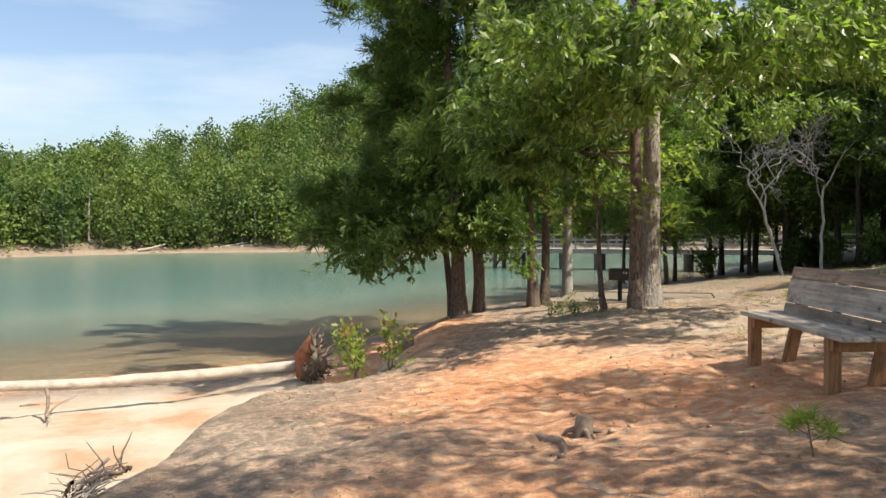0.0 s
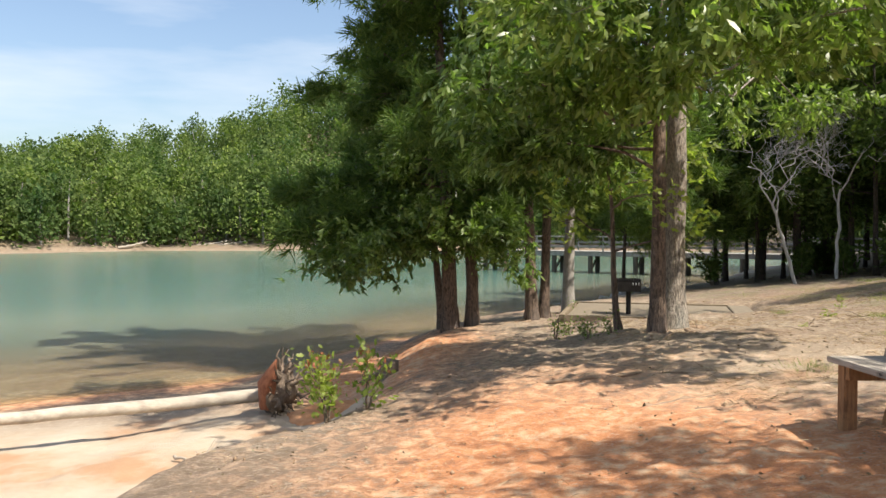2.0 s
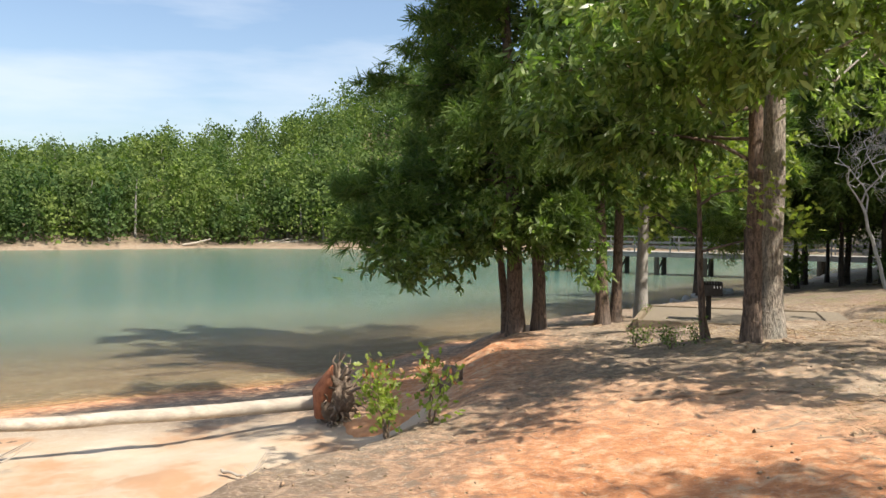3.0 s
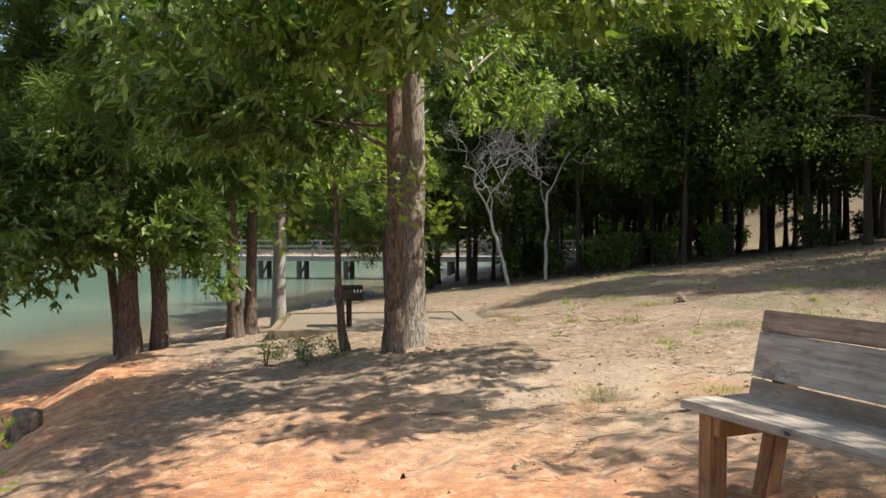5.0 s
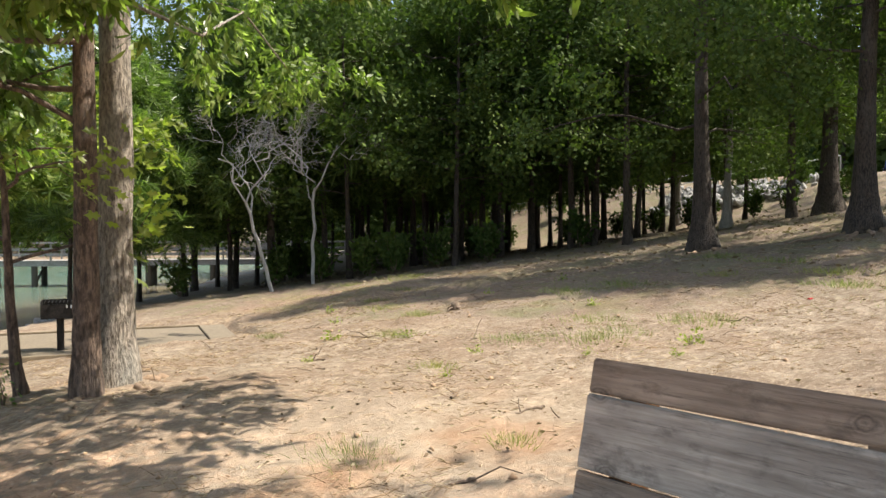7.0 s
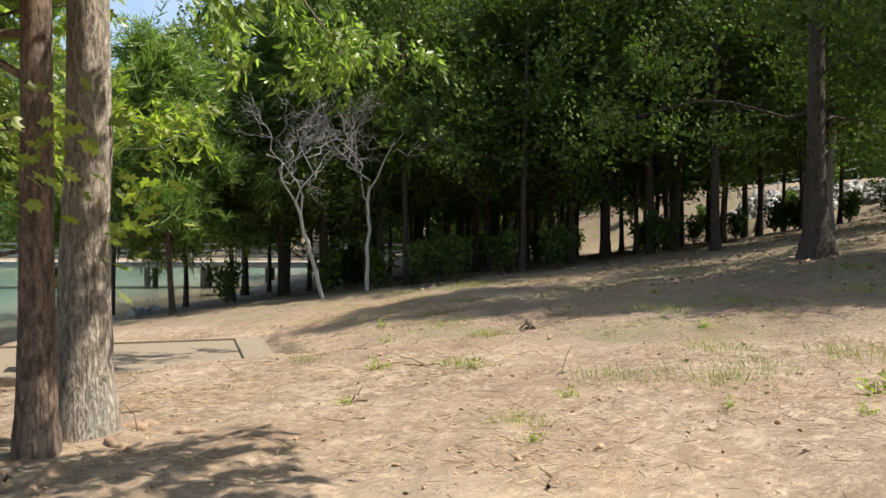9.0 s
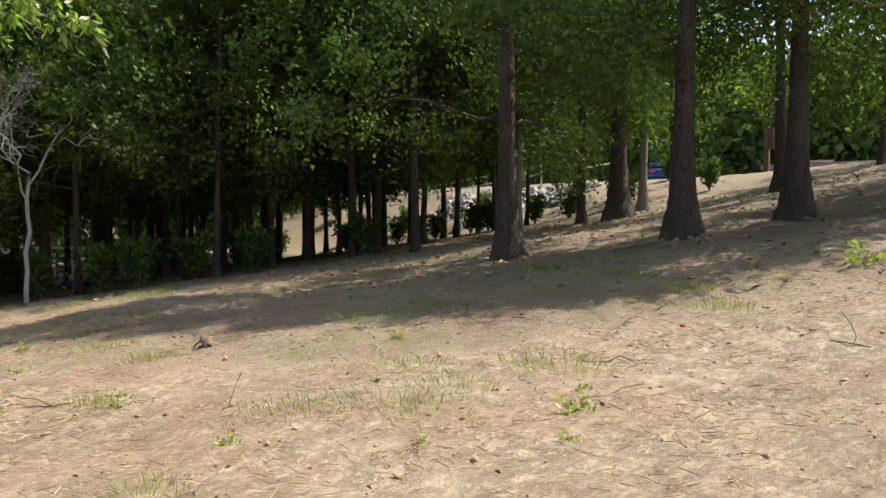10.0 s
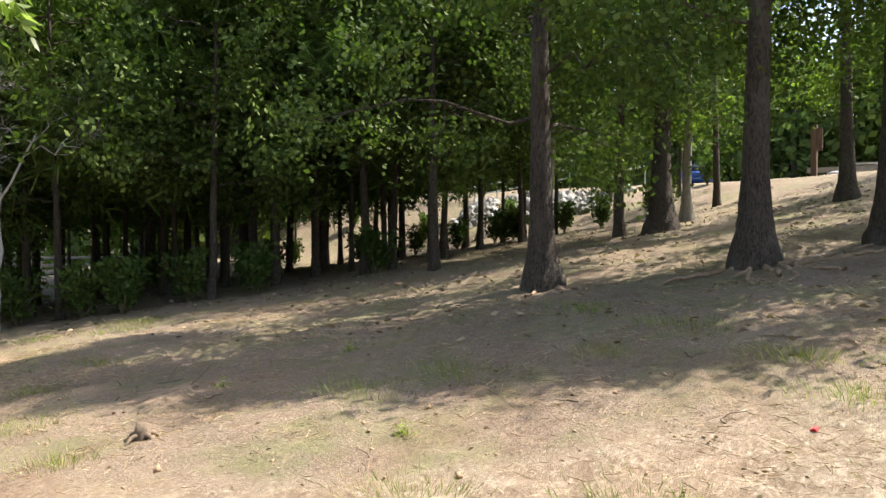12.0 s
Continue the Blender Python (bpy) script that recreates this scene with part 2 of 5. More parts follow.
M = {
    "ground": ground_material(),
    "water": water_material(),
    "oak_bark": bark_material("oak_bark", (0.2, 0.165, 0.13), (0.52, 0.45, 0.37), 12),
    "pine_bark": bark_material("pine_bark", (0.085, 0.058, 0.043), (0.27, 0.19, 0.14), 9, (0.2, 0.17, 0.15)),
    "dark_bark": bark_material("dark_bark", (0.045, 0.035, 0.028), (0.15, 0.115, 0.09), 10, (0.17, 0.16, 0.14)),
    "grey_bark": surface("grey_bark", (0.17, 0.155, 0.14), (0.42, 0.39, 0.35), 14, (1, 1, 0.4), 0.9, 0.5, 0.01),
    "oak_leaf": leaf_material("oak_leaf", (0.075, 0.118, 0.028), (0.15, 0.205, 0.05), (0.34, 0.39, 0.17), 0.46, 0.36),
    "pine_leaf": leaf_material("pine_needles", (0.062, 0.10, 0.028), (0.105, 0.155, 0.04), (0.165, 0.21, 0.06), 0.36, 0.6, 0.0, 0.25),
    # woodland leaf colour, darkened to stand in for shade among the trees
    "shaded_wood_leaf": leaf_material("shaded_woods_leaf", (0.055, 0.088, 0.026), (0.085, 0.127, 0.036), (0.125, 0.17, 0.05), 0.24, 0.7, 0.0, 0.15),
    # lighter copy, its colour brightened to stand in for backlit leaves
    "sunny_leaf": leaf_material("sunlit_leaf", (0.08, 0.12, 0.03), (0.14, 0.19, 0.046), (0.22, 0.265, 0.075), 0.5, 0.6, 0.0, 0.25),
    "lime_leaf": leaf_material("young_leaf", (0.16, 0.19, 0.04), (0.26, 0.295, 0.065), (0.37, 0.39, 0.11), 0.5, 0.45),
    "far_leaf": leaf_material("far_leaf", (0.10, 0.137, 0.052), (0.135, 0.175, 0.066), (0.175, 0.213, 0.085), 0.32, 0.9, 0.22, 0.1),
    "grass": leaf_material("grass_blade", (0.14, 0.17, 0.05), (0.24, 0.25, 0.09), (0.42, 0.37, 0.19), 0.35, 0.6),
    "red_leaf": leaf_material("red_leaf", (0.25, 0.06, 0.035), (0.36, 0.13, 0.07), (0.42, 0.24, 0.12), 0.35, 0.5),
    "dry_leaf": leaf_material("dry_leaf", (0.13, 0.08, 0.05), (0.28, 0.19, 0.125), (0.5, 0.4, 0.29), 0.1, 0.8),
    "bench_top": wood_material("weathered_board", (0.21, 0.175, 0.14), (0.60, 0.525, 0.44)),
    "bench_brown": wood_material("brown_board", (0.17, 0.12, 0.083), (0.46, 0.35, 0.26)),
    "bench_leg": wood_material("post_timber", (0.2, 0.09, 0.038), (0.50, 0.27, 0.12), "Z", False),
    "drift": surface("driftwood", (0.26, 0.22, 0.175), (0.58, 0.51, 0.42), 10, (0.25, 1, 1), 0.9, 0.5, 0.01),
    "root": surface("root_wood", (0.085, 0.06, 0.042), (0.32, 0.24, 0.175), 16, (1, 1, 1), 0.95, 0.8, 0.02),
    "red_root": surface("red_root_heart", (0.16, 0.05, 0.024), (0.42, 0.17, 0.085), 14, (1, 1, 0.4), 0.95, 0.8, 0.02),
    "concrete": surface("old_concrete", (0.14, 0.112, 0.078), (0.285, 0.235, 0.17), 22, (1, 1, 1), 0.92, 0.3, 0.006),
    "timber": surface("edge_timber", (0.13, 0.095, 0.06), (0.34, 0.27, 0.18), 16, (0.3, 1, 1), 0.9, 0.4, 0.008),
    "iron": surface("grill_iron", (0.012, 0.012, 0.012), (0.05, 0.043, 0.038), 30, (1, 1, 1), 0.6, 0.3, 0.003, 0.6),
    "dock_wood": surface("dock_wood", (0.20, 0.185, 0.165), (0.46, 0.43, 0.39), 8, (1, 1, 1), 0.85, 0.3, 0.01),
    "pile_dark": surface("dark_pile", (0.05, 0.045, 0.035), (0.15, 0.125, 0.095), 6, (1, 1, 0.3), 0.9, 0.4, 0.02),
    "pile_new": surface("new_pile", (0.36, 0.22, 0.11), (0.6, 0.42, 0.24), 6, (1, 1, 0.3), 0.9, 0.3, 0.02),
    "galv": surface("galvanised_steel", (0.45, 0.46, 0.47), (0.72, 0.73, 0.74), 12, (1, 1, 1), 0.45, 0.05, 0.002, 0.5),
    "rock": surface("riprap_stone", (0.2, 0.195, 0.19), (0.46, 0.45, 0.43), 3, (1, 1, 1), 0.9, 0.6, 0.04),
    "asphalt": surface("road_surface", (0.30, 0.29, 0.28), (0.46, 0.45, 0.43), 20, (1, 1, 1), 0.9, 0.2, 0.005),
    "post_wood": surface("sign_post_wood", (0.06, 0.035, 0.022), (0.17, 0.10, 0.065), 10, (1, 1, 0.2), 0.85, 0.3, 0.01),
    "car_paint": surface("blue_car_paint", (0.015, 0.04, 0.16), (0.025, 0.06, 0.22), 3, (1, 1, 1), 0.2, 0, 0, 0.3),
    "car_glass": surface("car_glass", (0.01, 0.012, 0.014), (0.03, 0.035, 0.04), 3, (1, 1, 1), 0.05, 0),
    "rubber": surface("rubber", (0.012, 0.012, 0.012), (0.03, 0.03, 0.03), 12, (1, 1, 1), 0.9, 0.1, 0.003),
    "pale_bark": surface("pale_bark", (0.32, 0.305, 0.285), (0.6, 0.575, 0.54), 12, (1, 1, 0.4), 0.9, 0.3, 0.006),
    "clay": surface("bare_clay", (0.42, 0.17, 0.07), (0.66, 0.36, 0.18), 9, (1, 1, 1), 0.95, 0.5, 0.03),
    "clod": surface("soil_clod", (0.3, 0.19, 0.115), (0.5, 0.35, 0.22), 9, (1, 1, 1), 0.95, 0.2, 0.004),
    "soil_root": surface("earthy_root", (0.17, 0.11, 0.07), (0.42, 0.30, 0.2), 14, (1, 1, 1), 0.95, 0.7, 0.02),
    "straw": leaf_material("pine_straw", (0.16, 0.09, 0.05), (0.36, 0.24, 0.14), (0.60, 0.50, 0.37), 0.05, 0.85),
    "red_cloth": surface("red_scrap", (0.5, 0.03, 0.04), (0.7, 0.08, 0.09), 12, (1, 1, 1), 0.8, 0.2, 0.003),
}

# ---------------- mesh helpers ----------------
rng = np.random.default_rng(7)


def mesh_of(name, verts, faces, mat, smooth=False):
    me = bpy.data.meshes.new(name)
    verts = np.asarray(verts, float)
    if isinstance(faces, np.ndarray):
        k = faces.shape[1]
        me.vertices.add(len(verts))
        me.vertices.foreach_set("co", verts.ravel())
        me.loops.add(faces.size)
        me.loops.foreach_set("vertex_index", faces.ravel().astype(np.int32))
        me.polygons.add(len(faces))
        me.polygons.foreach_set("loop_start", np.arange(0, faces.size, k, dtype=np.int32))
        me.polygons.foreach_set("loop_total", np.full(len(faces), k, np.int32))
    else:
        me.from_pydata([tuple(v) for v in verts], [], faces)
    for mm in (mat if isinstance(mat, (list, tuple)) else [mat]):
        me.materials.append(mm)
    if smooth:
        me.polygons.foreach_set("use_smooth", np.ones(len(me.polygons), bool))
    me.update()
    me.validate()
    return me


def part(name, data, mat, parent, label="", smooth=False):
    """One mesh object under a thing or a part; data is a bmesh, a mesh or (verts, faces)."""
    if isinstance(data, bmesh.types.BMesh):
        me = bpy.data.meshes.new(name)
        data.to_mesh(me)
        data.free()
        me.materials.append(mat)
        if smooth:
            me.polygons.foreach_set("use_smooth", np.ones(len(me.polygons), bool))
    elif isinstance(data, tuple):
        me = mesh_of(name, data[0], data[1], mat, smooth)
    else:
        me = data
    ob = new(name, me)
    ob.parent = parent
    return tagged(ob, label)


def thing(name, place, label, category, group="", kind=""):
    ob = new(name)
    ob.matrix_basis = place if isinstance(place, Matrix) else Matrix.Translation(place)
    return tagged(ob, label, category, group, kind)


def box_bm(size, at=(0, 0, 0), bevel=0.0, turn=None, bm=None, wear=0.0, seed=0):
    """A box with eased edges; appended to bm when one is given."""
    b = bmesh.new()
    bmesh.ops.create_cube(b, size=1)
    bmesh.ops.scale(b, vec=size, verts=b.verts)
    if bevel:
        bmesh.ops.bevel(b, geom=list(b.edges), offset=bevel, segments=2, affect="EDGES")
    if wear:
        r = random.Random(seed)
        for v in b.verts:
            v.co += Vector([r.uniform(-wear, wear) for _ in range(3)])
    mt = Matrix.Translation(at) @ (turn if turn else Matrix.Identity(4))
    b.transform(mt)
    if bm is None:
        return b
    me = bpy.data.meshes.new("tmp")
    b.to_mesh(me)
    b.free()
    bm.from_mesh(me)
    bpy.data.meshes.remove(me)
    return bm


def tube(points, radii, sides=8, lumps=0.0, r=None, cap=True):
    """Verts and quads of a tapered tube along points."""
    pts = np.asarray(points, float)
    rad = np.asarray(radii, float)
    tang = np.gradient(pts, axis=0)
    tang /= np.linalg.norm(tang, axis=1)[:, None] + 1e-9
    ref = np.array([0.31, 0.95, 0.05]) if abs(tang[0] @ np.array([0.31, 0.95, 0.05])) < 0.9 else np.array([1.0, 0, 0])
    a = np.cross(tang, ref)
    a /= np.linalg.norm(a, axis=1)[:, None] + 1e-9
    b = np.cross(tang, a)
    th = np.linspace(0, 2 * math.pi, sides, endpoint=False)
    rr = rad[:, None] * np.ones(sides)
    if lumps and r is not None:
        rr = rr * (1 + lumps * r.standard_normal(rr.shape))
    v = pts[:, None] + rr[..., None] * (np.cos(th)[None, :, None] * a[:, None] + np.sin(th)[None, :, None] * b[:, None])
    n = len(pts)
    i, j = np.meshgrid(np.arange(n - 1), np.arange(sides), indexing="ij")
    j2 = (j + 1) % sides
    f = np.stack([i * sides + j, i * sides + j2, (i + 1) * sides + j2, (i + 1) * sides + j], -1).reshape(-1, 4)
    return v.reshape(-1, 3), f


class Soup:
    """Collects verts and quads (or triangles) of one mesh."""
    def __init__(self):
        self.v, self.f, self.n = [], [], 0

    def add(self, v, f):
        self.v.append(np.asarray(v, float))
        self.f.append(np.asarray(f) + self.n)
        self.n += len(v)
        return self

    def tube(self, *a, **k):
        return self.add(*tube(*a, **k))

    def mesh(self, name, mat, smooth=True):
        return mesh_of(name, np.concatenate(self.v), np.concatenate(self.f), mat, smooth)


def leaves(centres, ways, size, template, r, droop=0.3, spread=1.0):
    """Copies of a small quad template at centres; ways: main direction of each."""
    n = len(centres)
    tv, tf = template
    d = ways + spread * r.standard_normal((n, 3)) * 0.6
    d[:, 2] -= droop
    d /= np.linalg.norm(d, axis=1)[:, None] + 1e-9
    u = r.standard_normal((n, 3))
    side = np.cross(d, u)
    side /= np.linalg.norm(side, axis=1)[:, None] + 1e-9
    nor = np.cross(side, d)
    s = size * r.uniform(0.6, 1.25, n)
    v = centres[:, None] + s[:, None, None] * (tv[None, :, 0, None] * side[:, None] + tv[None, :, 1, None] * d[:, None] + tv[None, :, 2, None] * nor[:, None])
    f = (np.arange(n) * len(tv))[:, None, None] + tf[None]
    return v.reshape(-1, 3), f.reshape(-1, tf.shape[1])


# lobed leaf, plain leaf, clump of leaves, fan of needles (x across, y along, z up)
LOBED = (np.array([(0, 0, 0), (0.10, 0.22, 0.02), (0.3, 0.4, -0.05), (0.12, 0.5, 0.03), (0.26, 0.76, -0.05), (0.1, 0.78, 0), (0, 1, -0.1),
                   (-0.1, 0.78, 0), (-0.26, 0.76, -0.05), (-0.12, 0.5, 0.03), (-0.3, 0.4, -0.05), (-0.1, 0.22, 0.02)], float),
         np.array([(0, 1, 3), (0, 3, 9), (0, 9, 11), (1, 2, 3), (3, 4, 5), (3, 5, 7), (3, 7, 9), (5, 6, 7), (7, 8, 9), (9, 10, 11)]))
PLAIN = (np.array([(0, 0, 0), (0.24, 0.45, 0.06), (0, 1, -0.06), (-0.24, 0.45, 0.06)], float), np.array([(0, 1, 2, 3)]))


def clump_template(k, seed, big=(0.3, 0.5)):
    r = np.random.default_rng(seed)
    v, f = [], []
    for i in range(k):
        c = r.standard_normal(3) * 0.42
        d = r.standard_normal(3)
        d /= np.linalg.norm(d)
        s = np.cross(d, r.standard_normal(3))
        s /= np.linalg.norm(s)
        a = r.uniform(*big)
        v += [c, c + a * (d * 0.5 + s * 0.32), c + a * d, c + a * (d * 0.5 - s * 0.32)]
        f.append((4 * i, 4 * i + 1, 4 * i + 2, 4 * i + 3))
    return np.array(v), np.array(f)


def needle_template(k, seed):
    r = np.random.default_rng(seed)
    v, f = [], []
    for i in range(k):
        d = np.array([0, 0.75, 0]) + r.standard_normal(3) * 0.55
        d /= np.linalg.norm(d)
        s = np.cross(d, r.standard_normal(3))
        s /= np.linalg.norm(s)
        b = np.array([0, r.uniform(-0.3, 0.3), 0])
        v += [b - s * 0.045, b + s * 0.045, b + d + s * 0.02, b + d - s * 0.02]
        f.append((4 * i, 4 * i + 1, 4 * i + 2, 4 * i + 3))
    return np.array(v), np.array(f)


def spray_template(k, seed):
    """Narrow pointed leaves fanned out and hanging from one twig end."""
    r = np.random.default_rng(seed)
    v, f = [], []
    for i in range(k):
        d = np.array([0, 0.8, 0]) + r.standard_normal(3) * np.array([0.42, 0.3, 0.42])
        d /= np.linalg.norm(d)
        s = np.cross(d, r.standard_normal(3))
        s /= np.linalg.norm(s)
        up = np.cross(s, d)
        b = np.array([r.uniform(-0.35, 0.35), r.uniform(-0.7, 0.35), r.uniform(-0.35, 0.35)])
        a, w = r.uniform(0.7, 1.1), r.uniform(0.11, 0.17)
        n0 = 6 * i
        v += [b, b + a * d * 0.35 + s * w, b + a * d * 0.75 + s * w * 0.7 - up * 0.05, b + a * d - up * 0.14, b + a * d * 0.75 - s * w * 0.7 - up * 0.05, b + a * d * 0.35 - s * w]
        f += [(n0, n0 + 1, n0 + 2, n0 + 5), (n0 + 5, n0 + 2, n0 + 3, n0 + 4)]
    return np.array(v), np.array(f)


OAK_SPRAY = spray_template(9, 12)
CLUMP, NEEDLES = clump_template(9, 3, (0.24, 0.42)), needle_template(14, 4)
SPRAY = clump_template(15, 9, (0.19, 0.33))
THIN_NEEDLES = needle_template(9, 5)
FAR_CLUMP = clump_template(13, 21, (0.24, 0.42))
WOOD_SPRAY = clump_template(8, 9, (0.26, 0.42))
WOOD_NEEDLES = needle_template(7, 6)


def bend(a, b, n, sag, r, wob=0.05):
    """n points from a to b with some sag and wander."""
    t = np.linspace(0, 1, n)[:, None]
    p = (1 - t) * np.asarray(a, float) + t * np.asarray(b, float)
    length = np.linalg.norm(np.asarray(b, float) - np.asarray(a, float))
    p[:, 2] += sag * length * np.sin(np.pi * t[:, 0])
    p[1:-1] += r.standard_normal((n - 2, 3)) * wob * length / n * 2
    return p


def trunk_curve(height, lean, r, n=12, wob=0.02):
    t = np.linspace(0, 1, n)
    p = np.zeros((n, 3))
    p[:, 2] = t * height
    p[:, 0] = lean[0] * t + np.cumsum(r.standard_normal(n)) * wob * height / n
    p[:, 1] = lean[1] * t + np.cumsum(r.standard_normal(n)) * wob * height / n
    p[0, :2] = 0
    return p


def trunk_radii(r0, n, top=0.15, flare=0.7, height=10):
    t = np.linspace(0, 1, n)
    z = t * height
    return r0 * ((1 - t) * (1 - top) + top + flare * np.exp(-z / (2.2 * r0 + 0.12)))


def dense(p, r, k):
    """More rings near the foot."""
    t = np.concatenate([np.linspace(0, 0.08, k, endpoint=False), np.linspace(0.08, 1, 22)])
    s = np.linspace(0, 1, len(p))
    return np.stack([np.interp(t, s, p[:, i]) for i in range(3)], 1), t


def crown_points(p, base, height, radius, limbs, r, shape="round", up=0.35, sub=4, spread_angle=None):
    """Limb lines from the trunk, and the tips where foliage sits."""
    s = np.linspace(0, 1, len(p))
    lines, tips, ways = [], [], []
    for i in range(limbs):
        h = base + (height - base) * ((i + r.uniform(0, 1)) / limbs) ** 0.9
        t = h / height
        start = np.array([np.interp(t, s, p[:, k]) for k in range(3)])
        rel = (h - base) / max(0.1, height - base)
        if shape == "round":
            reach = radius * (0.55 + 0.75 * math.sin(math.pi * min(1, 0.2 + 0.75 * rel))) * r.uniform(0.6, 1.1)
        else:
            reach = radius * (1.1 - 0.9 * rel) * r.uniform(0.7, 1.1)
        ang = i * 2.4 + r.uniform(-0.5, 0.5) if spread_angle is None else r.uniform(*spread_angle)
        rise = up * reach * r.uniform(0.3, 1.3)
        end = start + np.array([math.cos(ang) * reach, math.sin(ang) * reach, rise])
        ln = bend(start, end, 6, 0.06, r, 0.1)
        lines.append((ln, 0.006 * reach + 0.008))
        for j in range(sub):
            q = ln[2 + j % 4]
            d = (end - start) / (reach + 1e-6) + r.standard_normal(3) * 0.7
            d /= np.linalg.norm(d)
            e2 = q + d * reach * r.uniform(0.25, 0.5)
            l2 = bend(q, e2, 4, 0.03, r, 0.1)
            lines.append((l2, 0.0018 * reach + 0.004))
            for w in (0.5, 0.8, 1.0):
                tips.append(q + (e2 - q) * w)
                ways.append(d)
        tips.append(end)
        ways.append((end - start) / (reach + 1e-6))
    return lines, np.array(tips), np.array(ways)


def make_tree(name, place, label, category, height, r0, base, radius, limbs, bark, leaf, template, leaf_size, per_tip, scatter, seed,
              lean=(0, 0), shape="round", up=0.35, droop=0.2, sub=4, group="", sides=12, flare=0.7, spread_angle=None, low=None, wob=0.02, top=0.15, hero=False):
    """A tree: one trunk, its limbs, and a crown of separate leaves."""
    r = np.random.default_rng(seed)
    root = thing(name, place, label, category, group)
    p = trunk_curve(height, lean, r, wob=wob)
    fine, t = dense(p, r, 7)
    rad = r0 * ((1 - t) * (1 - top) + top + flare * np.exp(-t * height / ((1.6 if flare < 0.8 else 1.9) * r0 + 0.08)))
    fine[0, 2] -= 0.15
    s = Soup().tube(fine, rad, sides, 0.035, r)
    part("trunk", s.mesh("trunk", bark), bark, root)
    lines, tips, ways = crown_points(p, base, height, radius, limbs, r, shape, up, sub, spread_angle)
    if low:
        for ln in low:
            l2 = bend(*ln, 6, 0.05, r, 0.08)
            lines.append((l2, 0.022))
            tips = np.concatenate([tips, l2[2:]])
            reach = np.linalg.norm(l2[-1] - l2[0])
            way = (l2[-1] - l2[0]) / reach
            ways = np.concatenate([ways, np.tile(way, (4, 1))])
            for j in range(9):
                q = l2[2 + j % 4]
                d = way * 0.6 + r.standard_normal(3) * np.array([0.75, 0.75, 0.3])
                d /= np.linalg.norm(d)
                l3 = bend(q, q + d * reach * r.uniform(0.14, 0.3), 4, 0.04, r, 0.1)
                lines.append((l3, 0.007))
                tips = np.concatenate([tips, l3[1:]])
                ways = np.concatenate([ways, np.tile(d, (3, 1))])
    s = Soup()
    for ln, w in lines:
        if hero and w > 0.013:
            v, f = tube(ln, np.linspace(w * 1.25, w * 0.3, len(ln)), 7)
            part("branch", (v, f), bark, root, smooth=True)
        else:
            s.tube(ln, np.linspace(w, w * 0.3, len(ln)), 5)
    if s.n:
        tagged(part("twigwork", s.mesh("twigwork", bark), bark, root), kind="stuff")
    n = len(tips) * per_tip
    c = np.repeat(tips, per_tip, 0) + r.standard_normal((n, 3)) * scatter
    w = np.repeat(ways, per_tip, 0)
    v, f = leaves(c, w, leaf_size, template, r, droop)
    tagged(part("crown", mesh_of("crown", v, f, leaf), leaf, root), kind="stuff")
    return root

# ---------------- the lie of the land ----------------
WATER = -1.65


def smooth(a, b, x):
    t = np.clip((x - a) / (b - a), 0, 1)
    return t * t * (3 - 2 * t)


def shore_y(x):
    """The near shoreline: water lies beyond it."""
    return np.interp(x, [-60, -14, -8.1, -5.2, -3.6, -2.2, -0.6, 1, 3, 5, 8.5, 14, 30, 60], [-20, 13.6, 17.4, 19.4, 20.2, 22.8, 26.2, 27.2, 28.0, 30.5, 36.5, 43, 56, 80])


def lip_x(y):
    """The edge of the upper bank above the beach."""
    return np.interp(y, [-20, 0, 6, 8.5, 10.7, 12.6, 15, 20, 24, 26, 28, 30.5, 36, 43, 60], [-3, -1.8, -1.7, -2.1, -1.7, -0.75, -0.1, 0.1, 0.4, 1.3, 3, 5.5, 9.0, 15, 36])


def far_y(x):
    return np.interp(x, [-200, -80, -48, -33, 0, 25, 45, 70, 90], [45, 78, 90, 101, 101, 97, 93, 88, 80])


def lumps(x, y, s):
    return np.sin(x * 1.7 * s + 1.3 * np.sin(y * 1.1 * s)) * np.sin(y * 1.9 * s + 1.1 * np.sin(x * 1.4 * s + 2))


